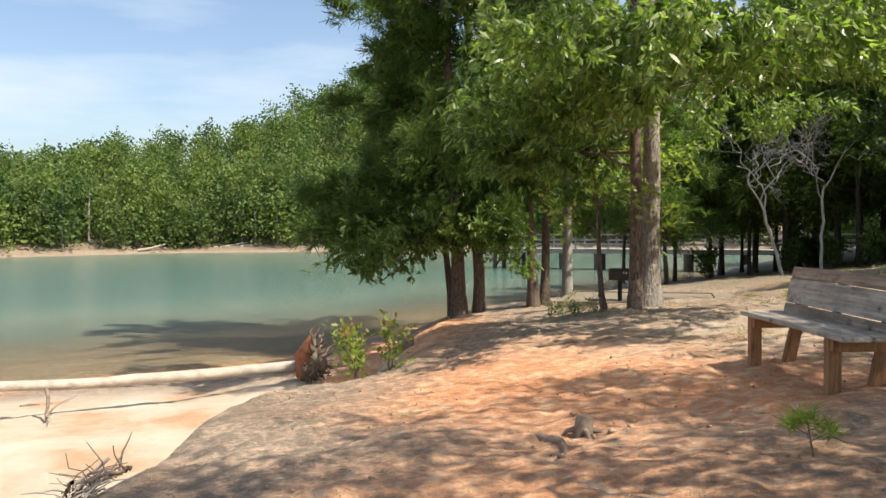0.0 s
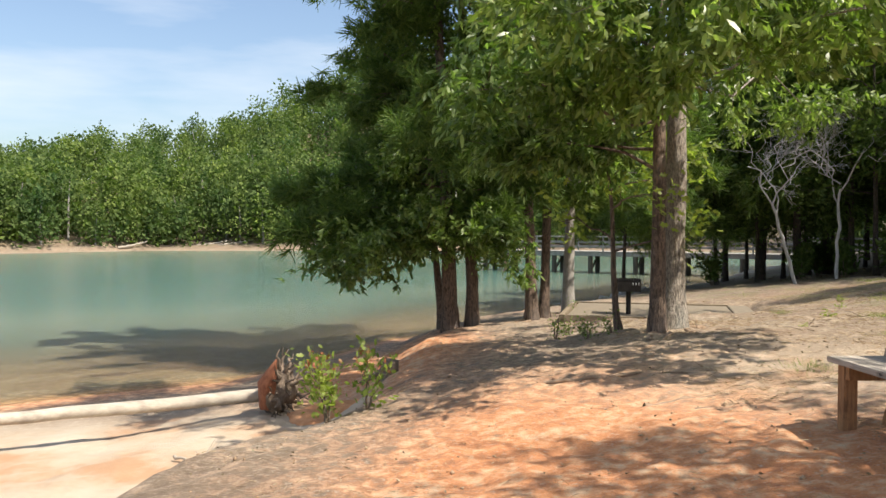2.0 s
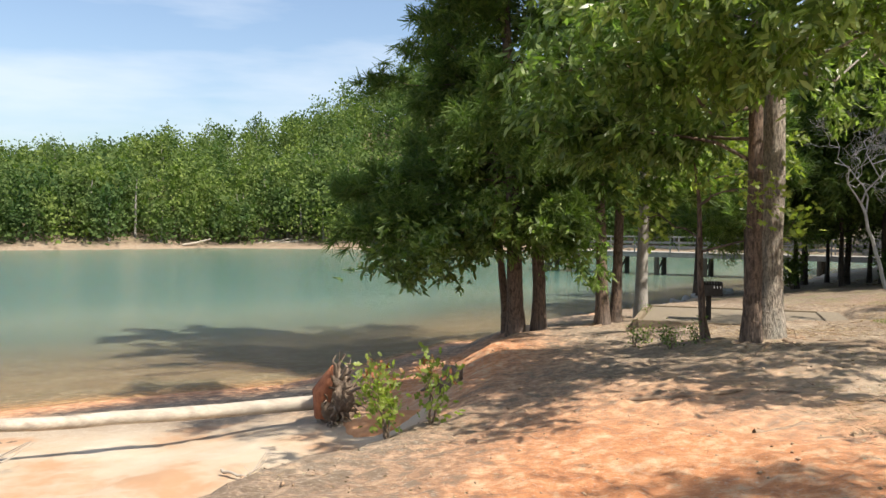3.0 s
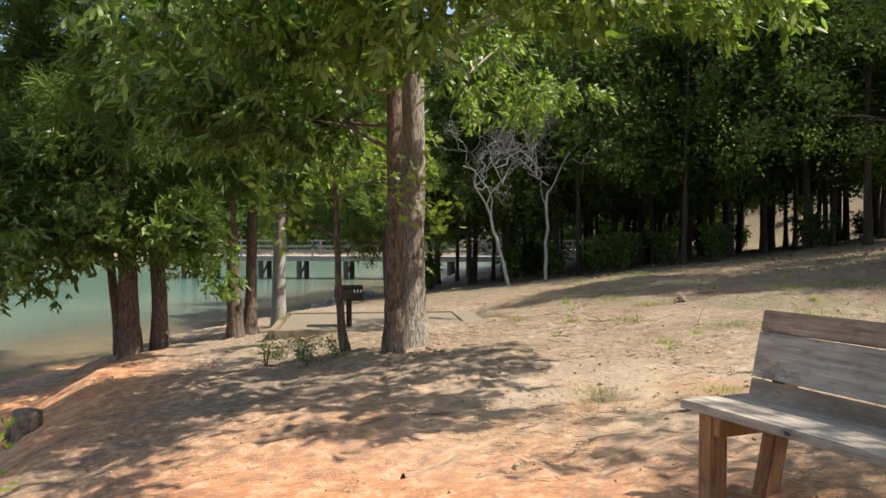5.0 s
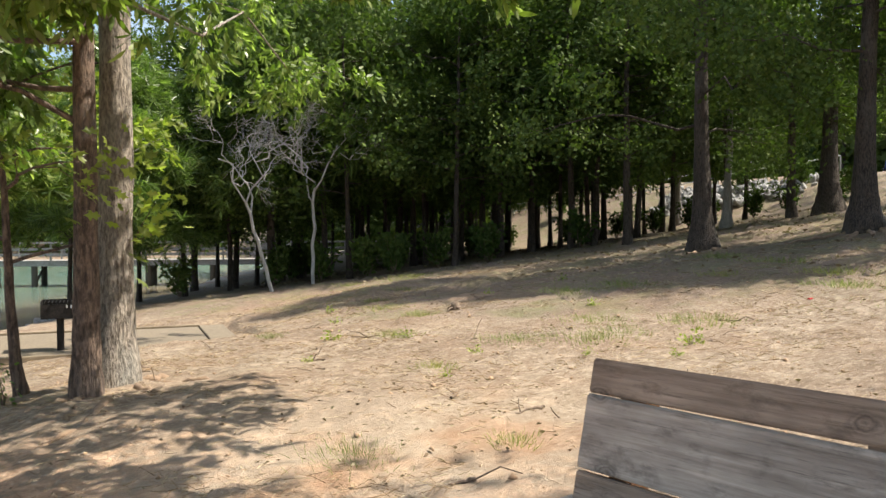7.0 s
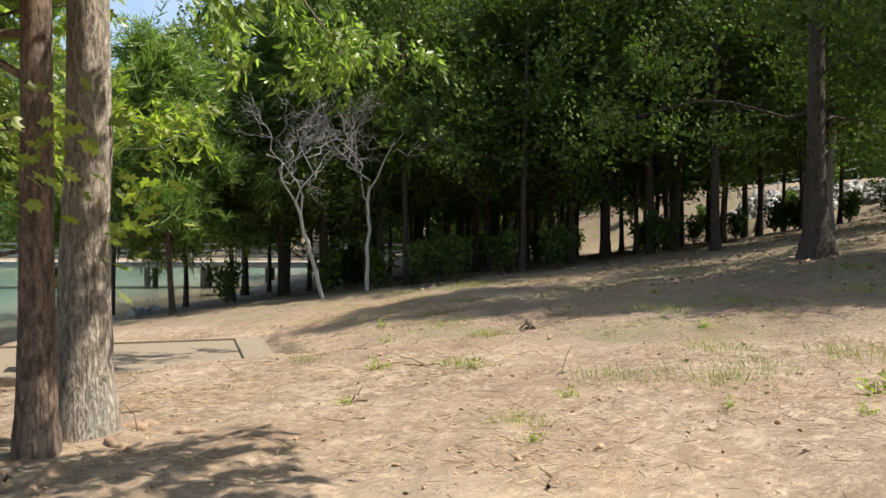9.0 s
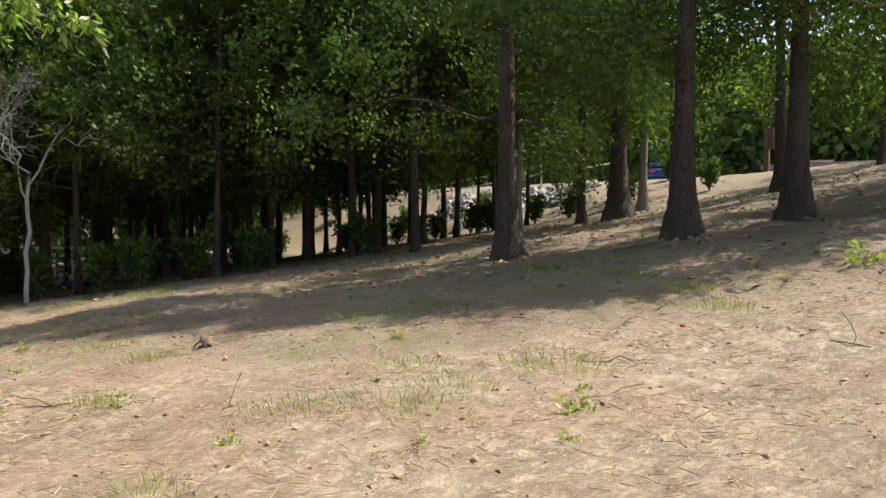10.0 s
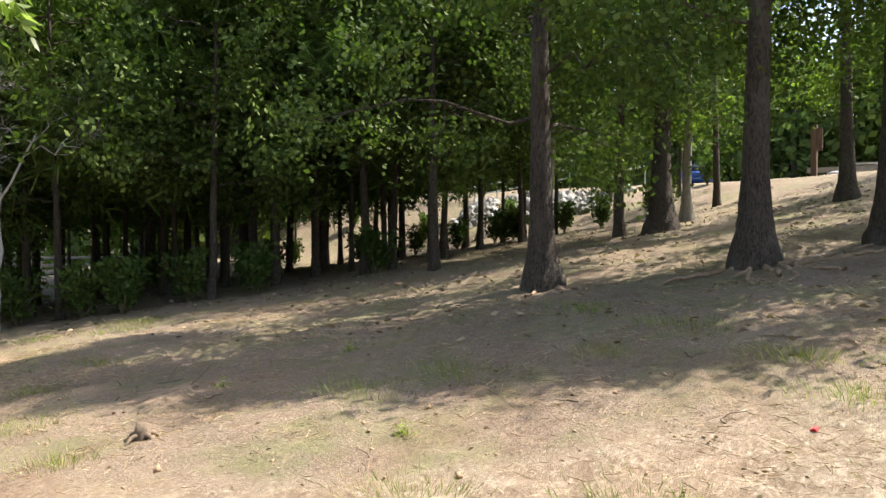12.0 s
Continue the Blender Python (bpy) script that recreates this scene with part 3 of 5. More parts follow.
def land(x, y):
    x, y = np.asarray(x, float), np.asarray(y, float)
    cx, cy = np.clip(x, -3, 40), np.clip(y, -2, 40)
    z = (0.04368 + 0.1014 * cx - 0.01265 * cy + 0.002916 * cx**2 - 0.002844 * cx * cy - 0.00126 * cy**2
         - 0.0001088 * cx**2 * cy + 8.93e-05 * cx * cy**2 + 4.357e-06 * cx**3)
    z = z + 0.2 * np.exp(-((x - 4) ** 2 + (y - 14.8) ** 2) / 5) - 0.2 * np.exp(-((x - 10.4) ** 2 + (y - 12.7) ** 2) / 9)
    z = z - 0.17 * np.exp(-((x + 0.6) ** 2 + (y - 12.6) ** 2) / 2.5) + 0.14 * np.exp(-((x - 12.0) ** 2 / 2.2 + (y - 22.4) ** 2 / 1.4))
    z = z - 0.13 * np.exp(-((x - 8.0) ** 2 + (y - 21.5) ** 2) / 4)
    u, v = (x - 3.46) * 0.965 - (y - 20.7) * 0.261, (x - 3.46) * 0.261 + (y - 20.7) * 0.965
    pad = smooth(-0.3, 0.0, u) * smooth(4.3, 4.05, u) * smooth(-0.4, -0.1, v) * smooth(3.4, 3.1, v)
    z = np.where(pad > 0, z * (1 - pad) + np.minimum(z, -0.43) * pad, z)
    z = np.where(z > 3.4, 3.4 + 0.9 * np.tanh((z - 3.4) / 0.9), z)
    bank = smooth(34, 44, x) * smooth(0, 9, y)
    z = z * (1 - bank) + 4.3 * bank
    s = (shore_y(x) - y) * 0.75
    beach = WATER + np.where(s > 0, np.minimum(0.085 * s, 0.55), np.maximum(0.07 * s, -2.5))
    width = np.interp(y, [6, 11, 14, 20, 26, 34], [0.7, 0.9, 1.6, 1.8, 1.6, 2.0])
    k = smooth(-0.5, 0.5, (x - lip_x(y) + 0.22 * lumps(x, y, 0.9)) / width)
    z = beach * (1 - k) + np.maximum(z, beach) * k
    rough = 0.028 * lumps(x, y, 1.0) + 0.016 * lumps(x + 5, y - 2, 2.7) + 0.013 * lumps(x - 1, y + 4, 6.5)
    rough = rough * (1 - 0.85 * pad)
    z = z + rough * k + rough * 0.35 * (1 - k) * (s > 0.4)
    far = y - far_y(x)
    hill = WATER + 0.05 * far + 1.0 * smooth(1.0, 5, far) + smooth(6, 62, far) * smooth(140, 66, far) * np.interp(x, [-80, -45, -30, -8, 30], [5, 8.5, 14.5, 24, 19])
    return np.where(far > -6, np.maximum(hill, np.where(s > -3, z, -99)), z)


def ground_at(x, y):
    return float(land(x, y))


def clay_zone(x, y):
    a = np.exp(-((x - 1.7) ** 2 / 9 + (y - 9.8) ** 2 / 12)) * 1.0
    a = np.maximum(a, np.exp(-((x + 0.2) ** 2 / 3.2 + (y - 18) ** 2 / 26)) * 1.2)
    a = np.maximum(a, np.exp(-((x - 10.5) ** 2 / 3 + (y - 23.5) ** 2 / 5)) * 0.75)
    a = np.maximum(a, np.exp(-((x - 12.5) ** 2 / 6 + (y - 18.5) ** 2 / 4)) * 0.55)
    a = np.maximum(a, np.exp(-((x - 0.6) ** 2 / 12 + (y - 5.5) ** 2 / 12)) * 0.72)
    a = np.maximum(a, np.exp(-((x - 3.2) ** 2 / 1.6 + (y - 8.4) ** 2 / 2.6)) * 1.15)
    a = np.maximum(a, smooth(2.2, 0, np.abs(shore_y(x) - y - 0.2)) * 0.7 * (x < 4))
    a = a * np.where(y < 13.2, 0.42 + 0.58 * smooth(-0.8, 1.3, x + 0.35 * lumps(x, y, 0.8)), 1.0)
    return np.clip(a, 0, 1)


def build_ground():
    def axis(lo, hi, fine_lo, fine_hi, step, grow):
        mid = list(np.arange(fine_lo, fine_hi, step))
        out, x, d = [], fine_hi, step
        while x < hi:
            out.append(x)
            d *= grow
            x += d
        inn, x, d = [], fine_lo, step
        while x > lo:
            d *= grow
            x -= d
            inn.append(x)
        return np.array(inn[::-1] + mid + out + [hi + 40])
    xs = axis(-900, 900, -7, 21, 0.13, 1.06)
    ys = axis(-700, 1100, 2, 31, 0.13, 1.06)
    gx, gy = np.meshgrid(xs, ys, indexing="ij")
    gz = land(gx, gy)
    near = (gx > -8) & (gx < 22) & (gy > 1) & (gy < 32) & (gz > WATER + 0.15)
    gz = gz + near * rng.normal(0, 0.010, gz.shape)
    nx, ny = gx.shape
    i, j = np.meshgrid(np.arange(nx - 1), np.arange(ny - 1), indexing="ij")
    f = np.stack([i * ny + j, (i + 1) * ny + j, (i + 1) * ny + j + 1, i * ny + j + 1], -1).reshape(-1, 4)
    me = mesh_of("ground", np.stack([gx, gy, gz], -1).reshape(-1, 3), f, M["ground"], True)
    x, y, z = gx.ravel(), gy.ravel(), gz.ravel()
    below = smooth(0.45, -0.15, x - lip_x(y))
    sand = below * smooth(-0.1, 0.25, z - WATER) * smooth(17.0, 14.2, y)
    sand = np.maximum(sand, smooth(2.5, 0.2, np.abs(y - shore_y(x) + 1.2)) * (x > 6.5) * 0.9)
    # pale sandy soil, raised here to paint the sunlit patch brighter
    sand = np.maximum(sand, 0.65 * np.exp(-((x - 4.6) ** 2 / 3.5 + (y - 11.6) ** 2 / 2.0)))
    # litter cover grows up the slope, its dark tone partly standing in for shade
    grass = smooth(0.1, 0.62, 0.6 * smooth(7.5, 15, x + 0.35 * (y - 16)) + 0.45 * smooth(-0.2, 0.7, lumps(x, y, 0.33)) * smooth(6, 11, x)) * (y < 60)
    grass = np.where(y > far_y(x) + 3.2, 1.0, grass)
    grass = np.maximum(grass, smooth(21, 27, x) * 0.9 * (x < 100))
    lay = me.color_attributes.new("zone", "FLOAT_COLOR", "POINT")
    lay.data.foreach_set("color", np.stack([clay_zone(x, y), sand, grass, np.ones_like(x)], -1).ravel())
    tagged(new("ground", me), "sloping sandy red-clay lakeside ground with leaf litter", "ground", kind="structure")


def build_water():
    xs = np.concatenate([np.linspace(-700, -30, 40), np.arange(-29, 20, 0.7), np.linspace(21, 95, 40)])
    ys = np.concatenate([np.linspace(-40, 9, 12), np.arange(10, 40, 0.6), np.arange(41, 112, 3)])
    gx, gy = np.meshgrid(xs, ys, indexing="ij")
    nx, ny = gx.shape
    i, j = np.meshgrid(np.arange(nx - 1), np.arange(ny - 1), indexing="ij")
    f = np.stack([i * ny + j, (i + 1) * ny + j, (i + 1) * ny + j + 1, i * ny + j + 1], -1).reshape(-1, 4)
    me = mesh_of("water", np.stack([gx, gy, np.full_like(gx, WATER)], -1).reshape(-1, 3), f, M["water"], True)
    d = np.clip((WATER - land(gx, gy)) / 2.0, 0, 1).ravel()
    d = np.maximum(d, smooth(12, 45, (gy - shore_y(gx)).ravel()) * 0.95)
    lay = me.color_attributes.new("depth", "FLOAT_COLOR", "POINT")
    lay.data.foreach_set("color", np.stack([d, d, d, np.ones_like(d)], -1).ravel())
    tagged(new("water", me), "green lake water, shallow and reddish at the shore", "water", kind="structure")


build_ground()
build_water()

# ---------------- lakeside trees ----------------
def spot(x, y, sink=0.0):
    return (x, y, ground_at(x, y) - sink)


# the two-stemmed oak beside the path
make_tree("oak_tree", spot(4.17, 15.3), "tall grey-barked oak with lobed hanging leaves", "tree", 11.5, 0.172, 3.6, 3.0, 16, M["oak_bark"], M["oak_leaf"], OAK_SPRAY, 0.165, 10, 0.19, 11,
          lean=(0.1, 0.1), up=0.2, droop=1.1, sub=4, group="lakeside trees", sides=24, flare=0.62, hero=True,
          spread_angle=(2.9, 6.9),
          low=[((0, 0, 3.5), (0.7, -4.4, 3.7)), ((0, 0, 3.7), (-0.6, -4.3, 3.8)), ((0, 0, 3.7), (1.8, -4.0, 3.9)), ((0, 0, 3.3), (4.1, 4.3, 3.9)), ((0, 0, 3.6), (-2.2, -3.4, 3.7)), ((0, 0, 3.6), (2.4, -2.6, 3.7)), ((0, 0, 3.3), (-1.0, -2.2, 3.2))])
make_tree("oak_tree", spot(3.86, 14.93), "slimmer brown oak stem beside the larger one", "tree", 11, 0.112, 2.9, 2.5, 13, M["pine_bark"], M["oak_leaf"], OAK_SPRAY, 0.165, 10, 0.2, 12,
          spread_angle=(1.9, 4.9),
          lean=(-0.12, 0.1), up=0.2, droop=1.1, sub=4, group="lakeside trees", sides=18, flare=0.4, hero=True, low=[((0, 0, 2.3), (-2.2, 0.9, 2.7)), ((0, 0, 3.0), (-2.6, -1.4, 3.2)), ((0, 0, 2.6), (-1.8, 1.8, 2.6))])
make_tree("sapling_tree", spot(3.5, 15.75), "thin dark sapling with sparse yellow-green leaves", "tree", 3.3, 0.055, 0.9, 1.1, 8, M["pine_bark"], M["lime_leaf"], LOBED, 0.14, 7, 0.14, 13,
          lean=(-0.3, 0), group="lakeside trees", sides=10, flare=0.4, sub=3, wob=0.06, hero=True)
# pines at the water's edge
for k, (x, y, h, r0, ln) in enumerate([(1.05, 21.7, 13, 0.18, (-0.6, 0.3)), (1.55, 21.95, 12.4, 0.15, (-0.4, 0.6))]):
    make_tree("pine_tree", spot(x, y), "leaning lakeshore pine with brown furrowed bark", "tree", h, r0, 2.6, 2.5, 21, M["pine_bark"], M["pine_leaf"], NEEDLES, 0.27, 15, 0.15, 20 + k,
              lean=ln, shape="cone" if k else "round", up=0.1, droop=0.0, sub=6, group="lakeside trees", sides=16, flare=0.35, hero=True,
              low=[((0, 0, 2.7), (-3.0, -0.3, 2.3)), ((0, 0, 3.2), (-3.4, 0.6, 3.0))] if k == 0 else [((0, 0, 2.4), (0.6, -1.6, 2.5))])
make_tree("oak_tree", spot(0.86, 22.4), "bushy shore oak with silvery green leaves between the pines", "tree", 5.6, 0.1, 1.7, 2.1, 15, M["pine_bark"], M["oak_leaf"], OAK_SPRAY, 0.18, 9, 0.22, 25,
          shape="cone", lean=(-0.4, -0.3), up=0.0, droop=0.6, sub=5, group="lakeside trees", sides=12, flare=0.35, hero=True, low=[((0, 0, 2.1), (-2.2, -1.2, 1.5)), ((0, 0, 2.4), (-2.6, 0.2, 1.9)), ((0, 0, 2.3), (-1.6, -2.0, 1.9)), ((0, 0, 2.2), (1.2, -2.2, 2.2))])
make_tree("oak_tree", spot(2.95, 22.1), "twin-stemmed shore tree with reddish bark", "tree", 10, 0.14, 2.9, 2.4, 14, M["pine_bark"], M["oak_leaf"], OAK_SPRAY, 0.18, 9, 0.24, 31, lean=(-0.3, 0.2), up=0.3, droop=0.4, group="lakeside trees", sides=14, flare=0.5, hero=True)
make_tree("oak_tree", spot(3.25, 22.35), "second stem of the twin shore tree", "tree", 9.5, 0.12, 3.0, 2.2, 12, M["pine_bark"], M["oak_leaf"], OAK_SPRAY, 0.18, 8, 0.24, 32, lean=(0.2, 0.2), up=0.3, droop=0.4, group="lakeside trees", sides=14, flare=0.5, hero=True)
make_tree("oak_tree", spot(4.0, 23.4), "straight pale-grey lakeshore tree", "tree", 10, 0.15, 2.7, 2.4, 13, M["grey_bark"], M["lime_leaf"], OAK_SPRAY, 0.18, 8, 0.24, 33, lean=(0.15, 0), up=0.3, droop=0.4, group="lakeside trees", sides=14, flare=0.3, hero=True)

# young bright pines and hardwoods by the sandy cove
for k, (x, y, h, leaf, tpl, ls) in enumerate([(8.9, 31.3, 7.2, "oak_leaf", NEEDLES, 0.34), (11.3, 33.6, 6.6, "oak_leaf", CLUMP, 0.4), (12.6, 33.0, 5.6, "shaded_wood_leaf", CLUMP, 0.4), (10.3, 35.2, 7.6, "oak_leaf", NEEDLES, 0.34), (7.9, 34.2, 6.6, "oak_leaf", NEEDLES, 0.34), (14.2, 34.5, 6.8, "oak_leaf", CLUMP, 0.4)]):
    make_tree("young_tree", spot(x, y), "slender young tree with bright green foliage", "tree", h, 0.085, 1.8, 2.1, 18, M["dark_bark"], M[leaf], tpl, ls, 10, 0.27, 40 + k, lean=(-0.3 + 0.1 * k, 0), shape="cone", up=0.2, droop=0.0, sub=4, group="cove trees", sides=8, flare=0.4)
# the tall trees at the top of the slope
for k, (x, y, h, r0, bark, base) in enumerate([(17.13, 18.1, 13, 0.19, "dark_bark", 3.0), (18.0, 15.1, 13, 0.205, "dark_bark", 4.0), (19.75, 13.65, 13, 0.2, "dark_bark", 4.2), (19.1, 11.9, 12, 0.12, "oak_bark", 4.0), (22.6, 12.15, 13, 0.21, "dark_bark", 4.4), (26.2, 20.0, 13, 0.25, "dark_bark", 4.2), (28.2, 16.0, 13, 0.17, "dark_bark", 4.6), (28.9, 20.4, 12, 0.13, "grey_bark", 4.6), (35.9, 32.7, 12, 0.16, "grey_bark", 4.6), (24.8, 22.6, 12, 0.12, "grey_bark", 3.8)]):
    # first three carry the shade-darkened leaf colour, the others the sun-brightened one
    make_tree("hardwood_tree", spot(x, y), "tall straight dark-barked woodland tree", "tree", h * (0.82 if k < 5 else 1.0), r0, base * 0.68, 3.3, 18, M[bark], M["shaded_wood_leaf" if k < 3 else "sunny_leaf"], SPRAY if k < 5 else WOOD_SPRAY, 0.44, 5, 0.26, 60 + k, lean=(rng.uniform(-0.4, 0.4), rng.uniform(-0.3, 0.3)), shape="cone" if k < 5 else "round", up=0.0, droop=0.3, sub=6, group="slope trees", sides=18, flare=1.15, hero=k < 5)

# ---------------- the woods: a few kinds, set out many times ----------------
protos = []
for k in range(5):
    pine = k % 2 == 0
    # the broadleaf kinds carry the shade-darkened leaf colour
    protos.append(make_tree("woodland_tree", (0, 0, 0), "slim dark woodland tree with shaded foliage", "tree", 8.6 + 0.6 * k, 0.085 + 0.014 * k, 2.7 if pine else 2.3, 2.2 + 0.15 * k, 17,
                            M["dark_bark"], M["pine_leaf" if pine else "shaded_wood_leaf"], WOOD_NEEDLES if pine else WOOD_SPRAY, 0.42 if pine else 0.46, 6 if pine else 5, 0.3, 80 + k, lean=(0.3, 0.1), shape="cone" if k == 4 else "round", up=0.1, droop=0.1, sub=5, group="woodland trees", sides=8, flare=0.5))
wr = random.Random(5)
spots = []
tries = 0
while len(spots) < 84 and tries < 6000:
    tries += 1
    x, y = wr.uniform(13, 34), wr.uniform(20, 46)
    edge_y = 31.5 - 0.95 * (x - 12.5) if x < 24 else 20.6
    if y < edge_y + 0.5 or y > 52 - 0.2 * x or y > float(shore_y(x)) - 4:
        continue
    if x > 27 and y < 26:
        continue
    if any((x - a) ** 2 + (y - b) ** 2 < (1.7 if len(spots) < 50 else 0.9) for a, b in spots):
        continue
    spots.append((x, y))
first = {}
for q, (x, y) in enumerate(spots):
    k = wr.randrange(5)
    m = Matrix.Translation(spot(x, y)) @ Matrix.Rotation(wr.uniform(0, 6.28), 4, "Z")
    if k not in first:
        first[k] = protos[k]
        protos[k].matrix_basis = m
    else:
        copy_thing(protos[k], m)

# ---------------- the far shore ----------------
def build_far_woods():
    r = np.random.default_rng(101)
    crown, stems = Soup(), Soup()
    def plant(x, y, h, thick=1.0):
        z = ground_at(x, y)
        n = int((36 + h * 5) * thick)
        ang, u = r.uniform(0, 6.28, n), r.uniform(0.12, 1.0, n)
        rad = h * 0.33 * np.sin(np.pi * np.clip(u * 0.85 + 0.12, 0, 1)) * r.uniform(0.3, 1.1, n)
        c = np.stack([x + np.cos(ang) * rad, y + np.sin(ang) * rad, z + u * h], 1)
        v, f = leaves(c, np.stack([np.cos(ang), np.sin(ang), 0.4 + 0 * ang], 1), 1.6, FAR_CLUMP, r, 0.1)
        crown.add(v, f)
        p = np.array([(x, y, z - 0.3), (x + r.uniform(-0.2, 0.2), y, z + h * 0.45), (x + r.uniform(-0.4, 0.4), y, z + h * 0.85)])
        if r.uniform() < 0.3:
            stems.tube(p, [0.16, 0.12, 0.05], 5)
    for x in np.concatenate([np.arange(-160, -78, 7.0), np.arange(-78, 40, 2.9)]):
        for row, dy in enumerate((3.4, 6.8, 10.5, 15, 20, 25, 31, 38, 45, 52, 58, 64, 70)):
            if row > 3 and r.uniform() < 0.25:
                continue
            xx, yy = x + r.uniform(-1.6, 1.6), float(far_y(x)) + dy + r.uniform(-1.2, 1.2)
            plant(xx, yy, r.uniform(5.8, 9.6) * (0.7 if row == 0 else 1.0) * float(np.interp(xx, [-70, -20], [0.85, 1.1])), 1.0 if row < 3 else 0.75)
    root = thing("far_woods", (0, 0, 0), "sunlit mixed woods on the far shore", "woods", kind="stuff")
    part("foliage", crown.mesh("foliage", M["far_leaf"], False), M["far_leaf"], root)
    part("stems", stems.mesh("stems", M["grey_bark"]), M["grey_bark"], root)


def build_back_woods():
    """Woods beyond the road and behind the camera's right, closing the place."""
    r = np.random.default_rng(102)
    crown, stems = Soup(), Soup()
    def plant(x, y, h, s=2.0):
        z = ground_at(x, y)
        n = int(45 + h * 5)
        ang, u = r.uniform(0, 6.28, n), r.uniform(0.1, 1.0, n)
        rad = h * 0.25 * np.sin(np.pi * np.clip(u * 0.85 + 0.12, 0, 1)) * r.uniform(0.2, 1.1, n)
        c = np.stack([x + np.cos(ang) * rad, y + np.sin(ang) * rad, z + u * h], 1)
        v, f = leaves(c, np.stack([np.cos(ang), np.sin(ang), 0.3 + 0 * ang], 1), s, CLUMP, r, 0.1)
        crown.add(v, f)
        p = np.array([(x, y, z - 0.3), (x + r.uniform(-0.2, 0.2), y, z + h * 0.45), (x + r.uniform(-0.4, 0.4), y, z + h * 0.9)])
        stems.tube(p, [0.2, 0.15, 0.05], 6)
    for y in np.arange(-14, 74, 2.8):
        for dx in (0, 4, 9, 15):
            plant(60 + dx + r.uniform(-1.5, 1.5), y + r.uniform(-1.3, 1.3), r.uniform(7, 10.5) if dx < 8 else r.uniform(9, 13))
    for x in np.arange(30, 60, 3.0):
        for dy in (0, 4, 8):
            plant(x + r.uniform(-1, 1), 52 + dy + r.uniform(-1, 1) - 0.2 * (x - 30), r.uniform(8, 13))
    root = thing("road_woods", (0, 0, 0), "dense green woods beyond the road", "woods", kind="stuff")
    # the paler far-shore leaf colour stands in for haze over these woods
    part("foliage", crown.mesh("foliage", M["far_leaf"], False), M["far_leaf"], root)
    part("stems", stems.mesh("stems", M["dark_bark"]), M["dark_bark"], root)


build_far_woods()
build_back_woods()

# trees added to cast shade on the path and slope, most out of view
for k, (x, y, q) in enumerate([(7.9, 5.9, 0.72), (8.6, 3.9, 0.8), (6.3, 2.4, 0.9), (5.6, -0.6, 1), (10.2, 1.5, 1), (2.7, -1.6, 1), (25.0, 8.0, 0.9), (28.0, 10.0, 1), (23.5, 6.5, 0.8), (31.5, 14.0, 1), (34.5, 21.5, 1), (37.5, 12.5, 1), (31.0, 8.5, 1), (38.5, 24.5, 1), (34.0, 6.0, 1)]):
    m = Matrix.Translation(spot(x, y)) @ Matrix.Rotation(1.3 * k, 4, "Z") @ Matrix.Diagonal((q, q, q, 1))
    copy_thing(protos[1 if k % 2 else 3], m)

# ---------------- bench ----------------
def build_bench():
    """Length along local x, facing local -y; the boards are weathered planks."""
    root = thing("bench", Matrix.Translation((3.6, 9.42, 0.19)) @ Matrix.Rotation(radians(-88), 4, "Z"), "weathered grey plank bench on brown timber posts", "bench")
    L = 1.9
    def plank(name, size, at, mat, turn=None, seed=0):
        b = bmesh.new()
        bmesh.ops.create_cube(b, size=1)
        bmesh.ops.scale(b, vec=size, verts=b.verts)
        bmesh.ops.bevel(b, geom=list(b.edges), offset=0.006, segments=2, affect="EDGES")
        bmesh.ops.bisect_plane(b, geom=list(b.verts) + list(b.edges) + list(b.faces), plane_co=(0, 0, 0), plane_no=(1, 0, 0))
        rr = random.Random(seed)
        ph = rr.uniform(0, 6)
        for v in b.verts:
            v.co.y += 0.004 * math.sin(v.co.x * 3 + ph)
            v.co.z += 0.004 * math.sin(v.co.x * 2.3 + ph * 2)
        b.transform(Matrix.Translation(at) @ (turn or Matrix.Identity(4)))
        return part(name, b, mat, root)
    plank("seat_board", (L, 0.235, 0.042), (L / 2, 0.11, 0.46), M["bench_top"], seed=1)
    plank("seat_board", (L, 0.2, 0.042), (L / 2, 0.335, 0.455), M["bench_top"], seed=2)
    tilt = Matrix.Rotation(radians(-13), 4, "X")
    for name, h, zc, yc, mat, sd in (("back_board", 0.117, 0.527, 0.435, "bench_brown", 3), ("back_board", 0.236, 0.7085, 0.475, "bench_top", 4), ("back_board", 0.112, 0.8855, 0.515, "bench_brown", 5)):
        plank(name, (L + 0.035, 0.04, h), (L / 2 + 0.043, yc, zc - 0.03), M[mat], tilt, sd)
    part("back_brace", box_bm((0.09, 0.04, 0.5), (0.93, 0.475, 0.6), 0.005, Matrix.Rotation(radians(-13), 4, "X")), M["bench_brown"], root)
    for x in (0.14, 1.6):
        part("leg", box_bm((0.1, 0.1, 0.62), (x, 0.075, 0.125), 0.008), M["bench_leg"], root)
        part("back_leg", box_bm((0.09, 0.1, 1.0), (x + 0.02, 0.47, 0.32), 0.008, Matrix.Rotation(radians(-13), 4, "X")), M["bench_leg"], root)
        part("cross_rail", box_bm((0.05, 0.44, 0.1), (x + 0.075, 0.25, 0.385), 0.006), M["bench_leg"], root)


build_bench()

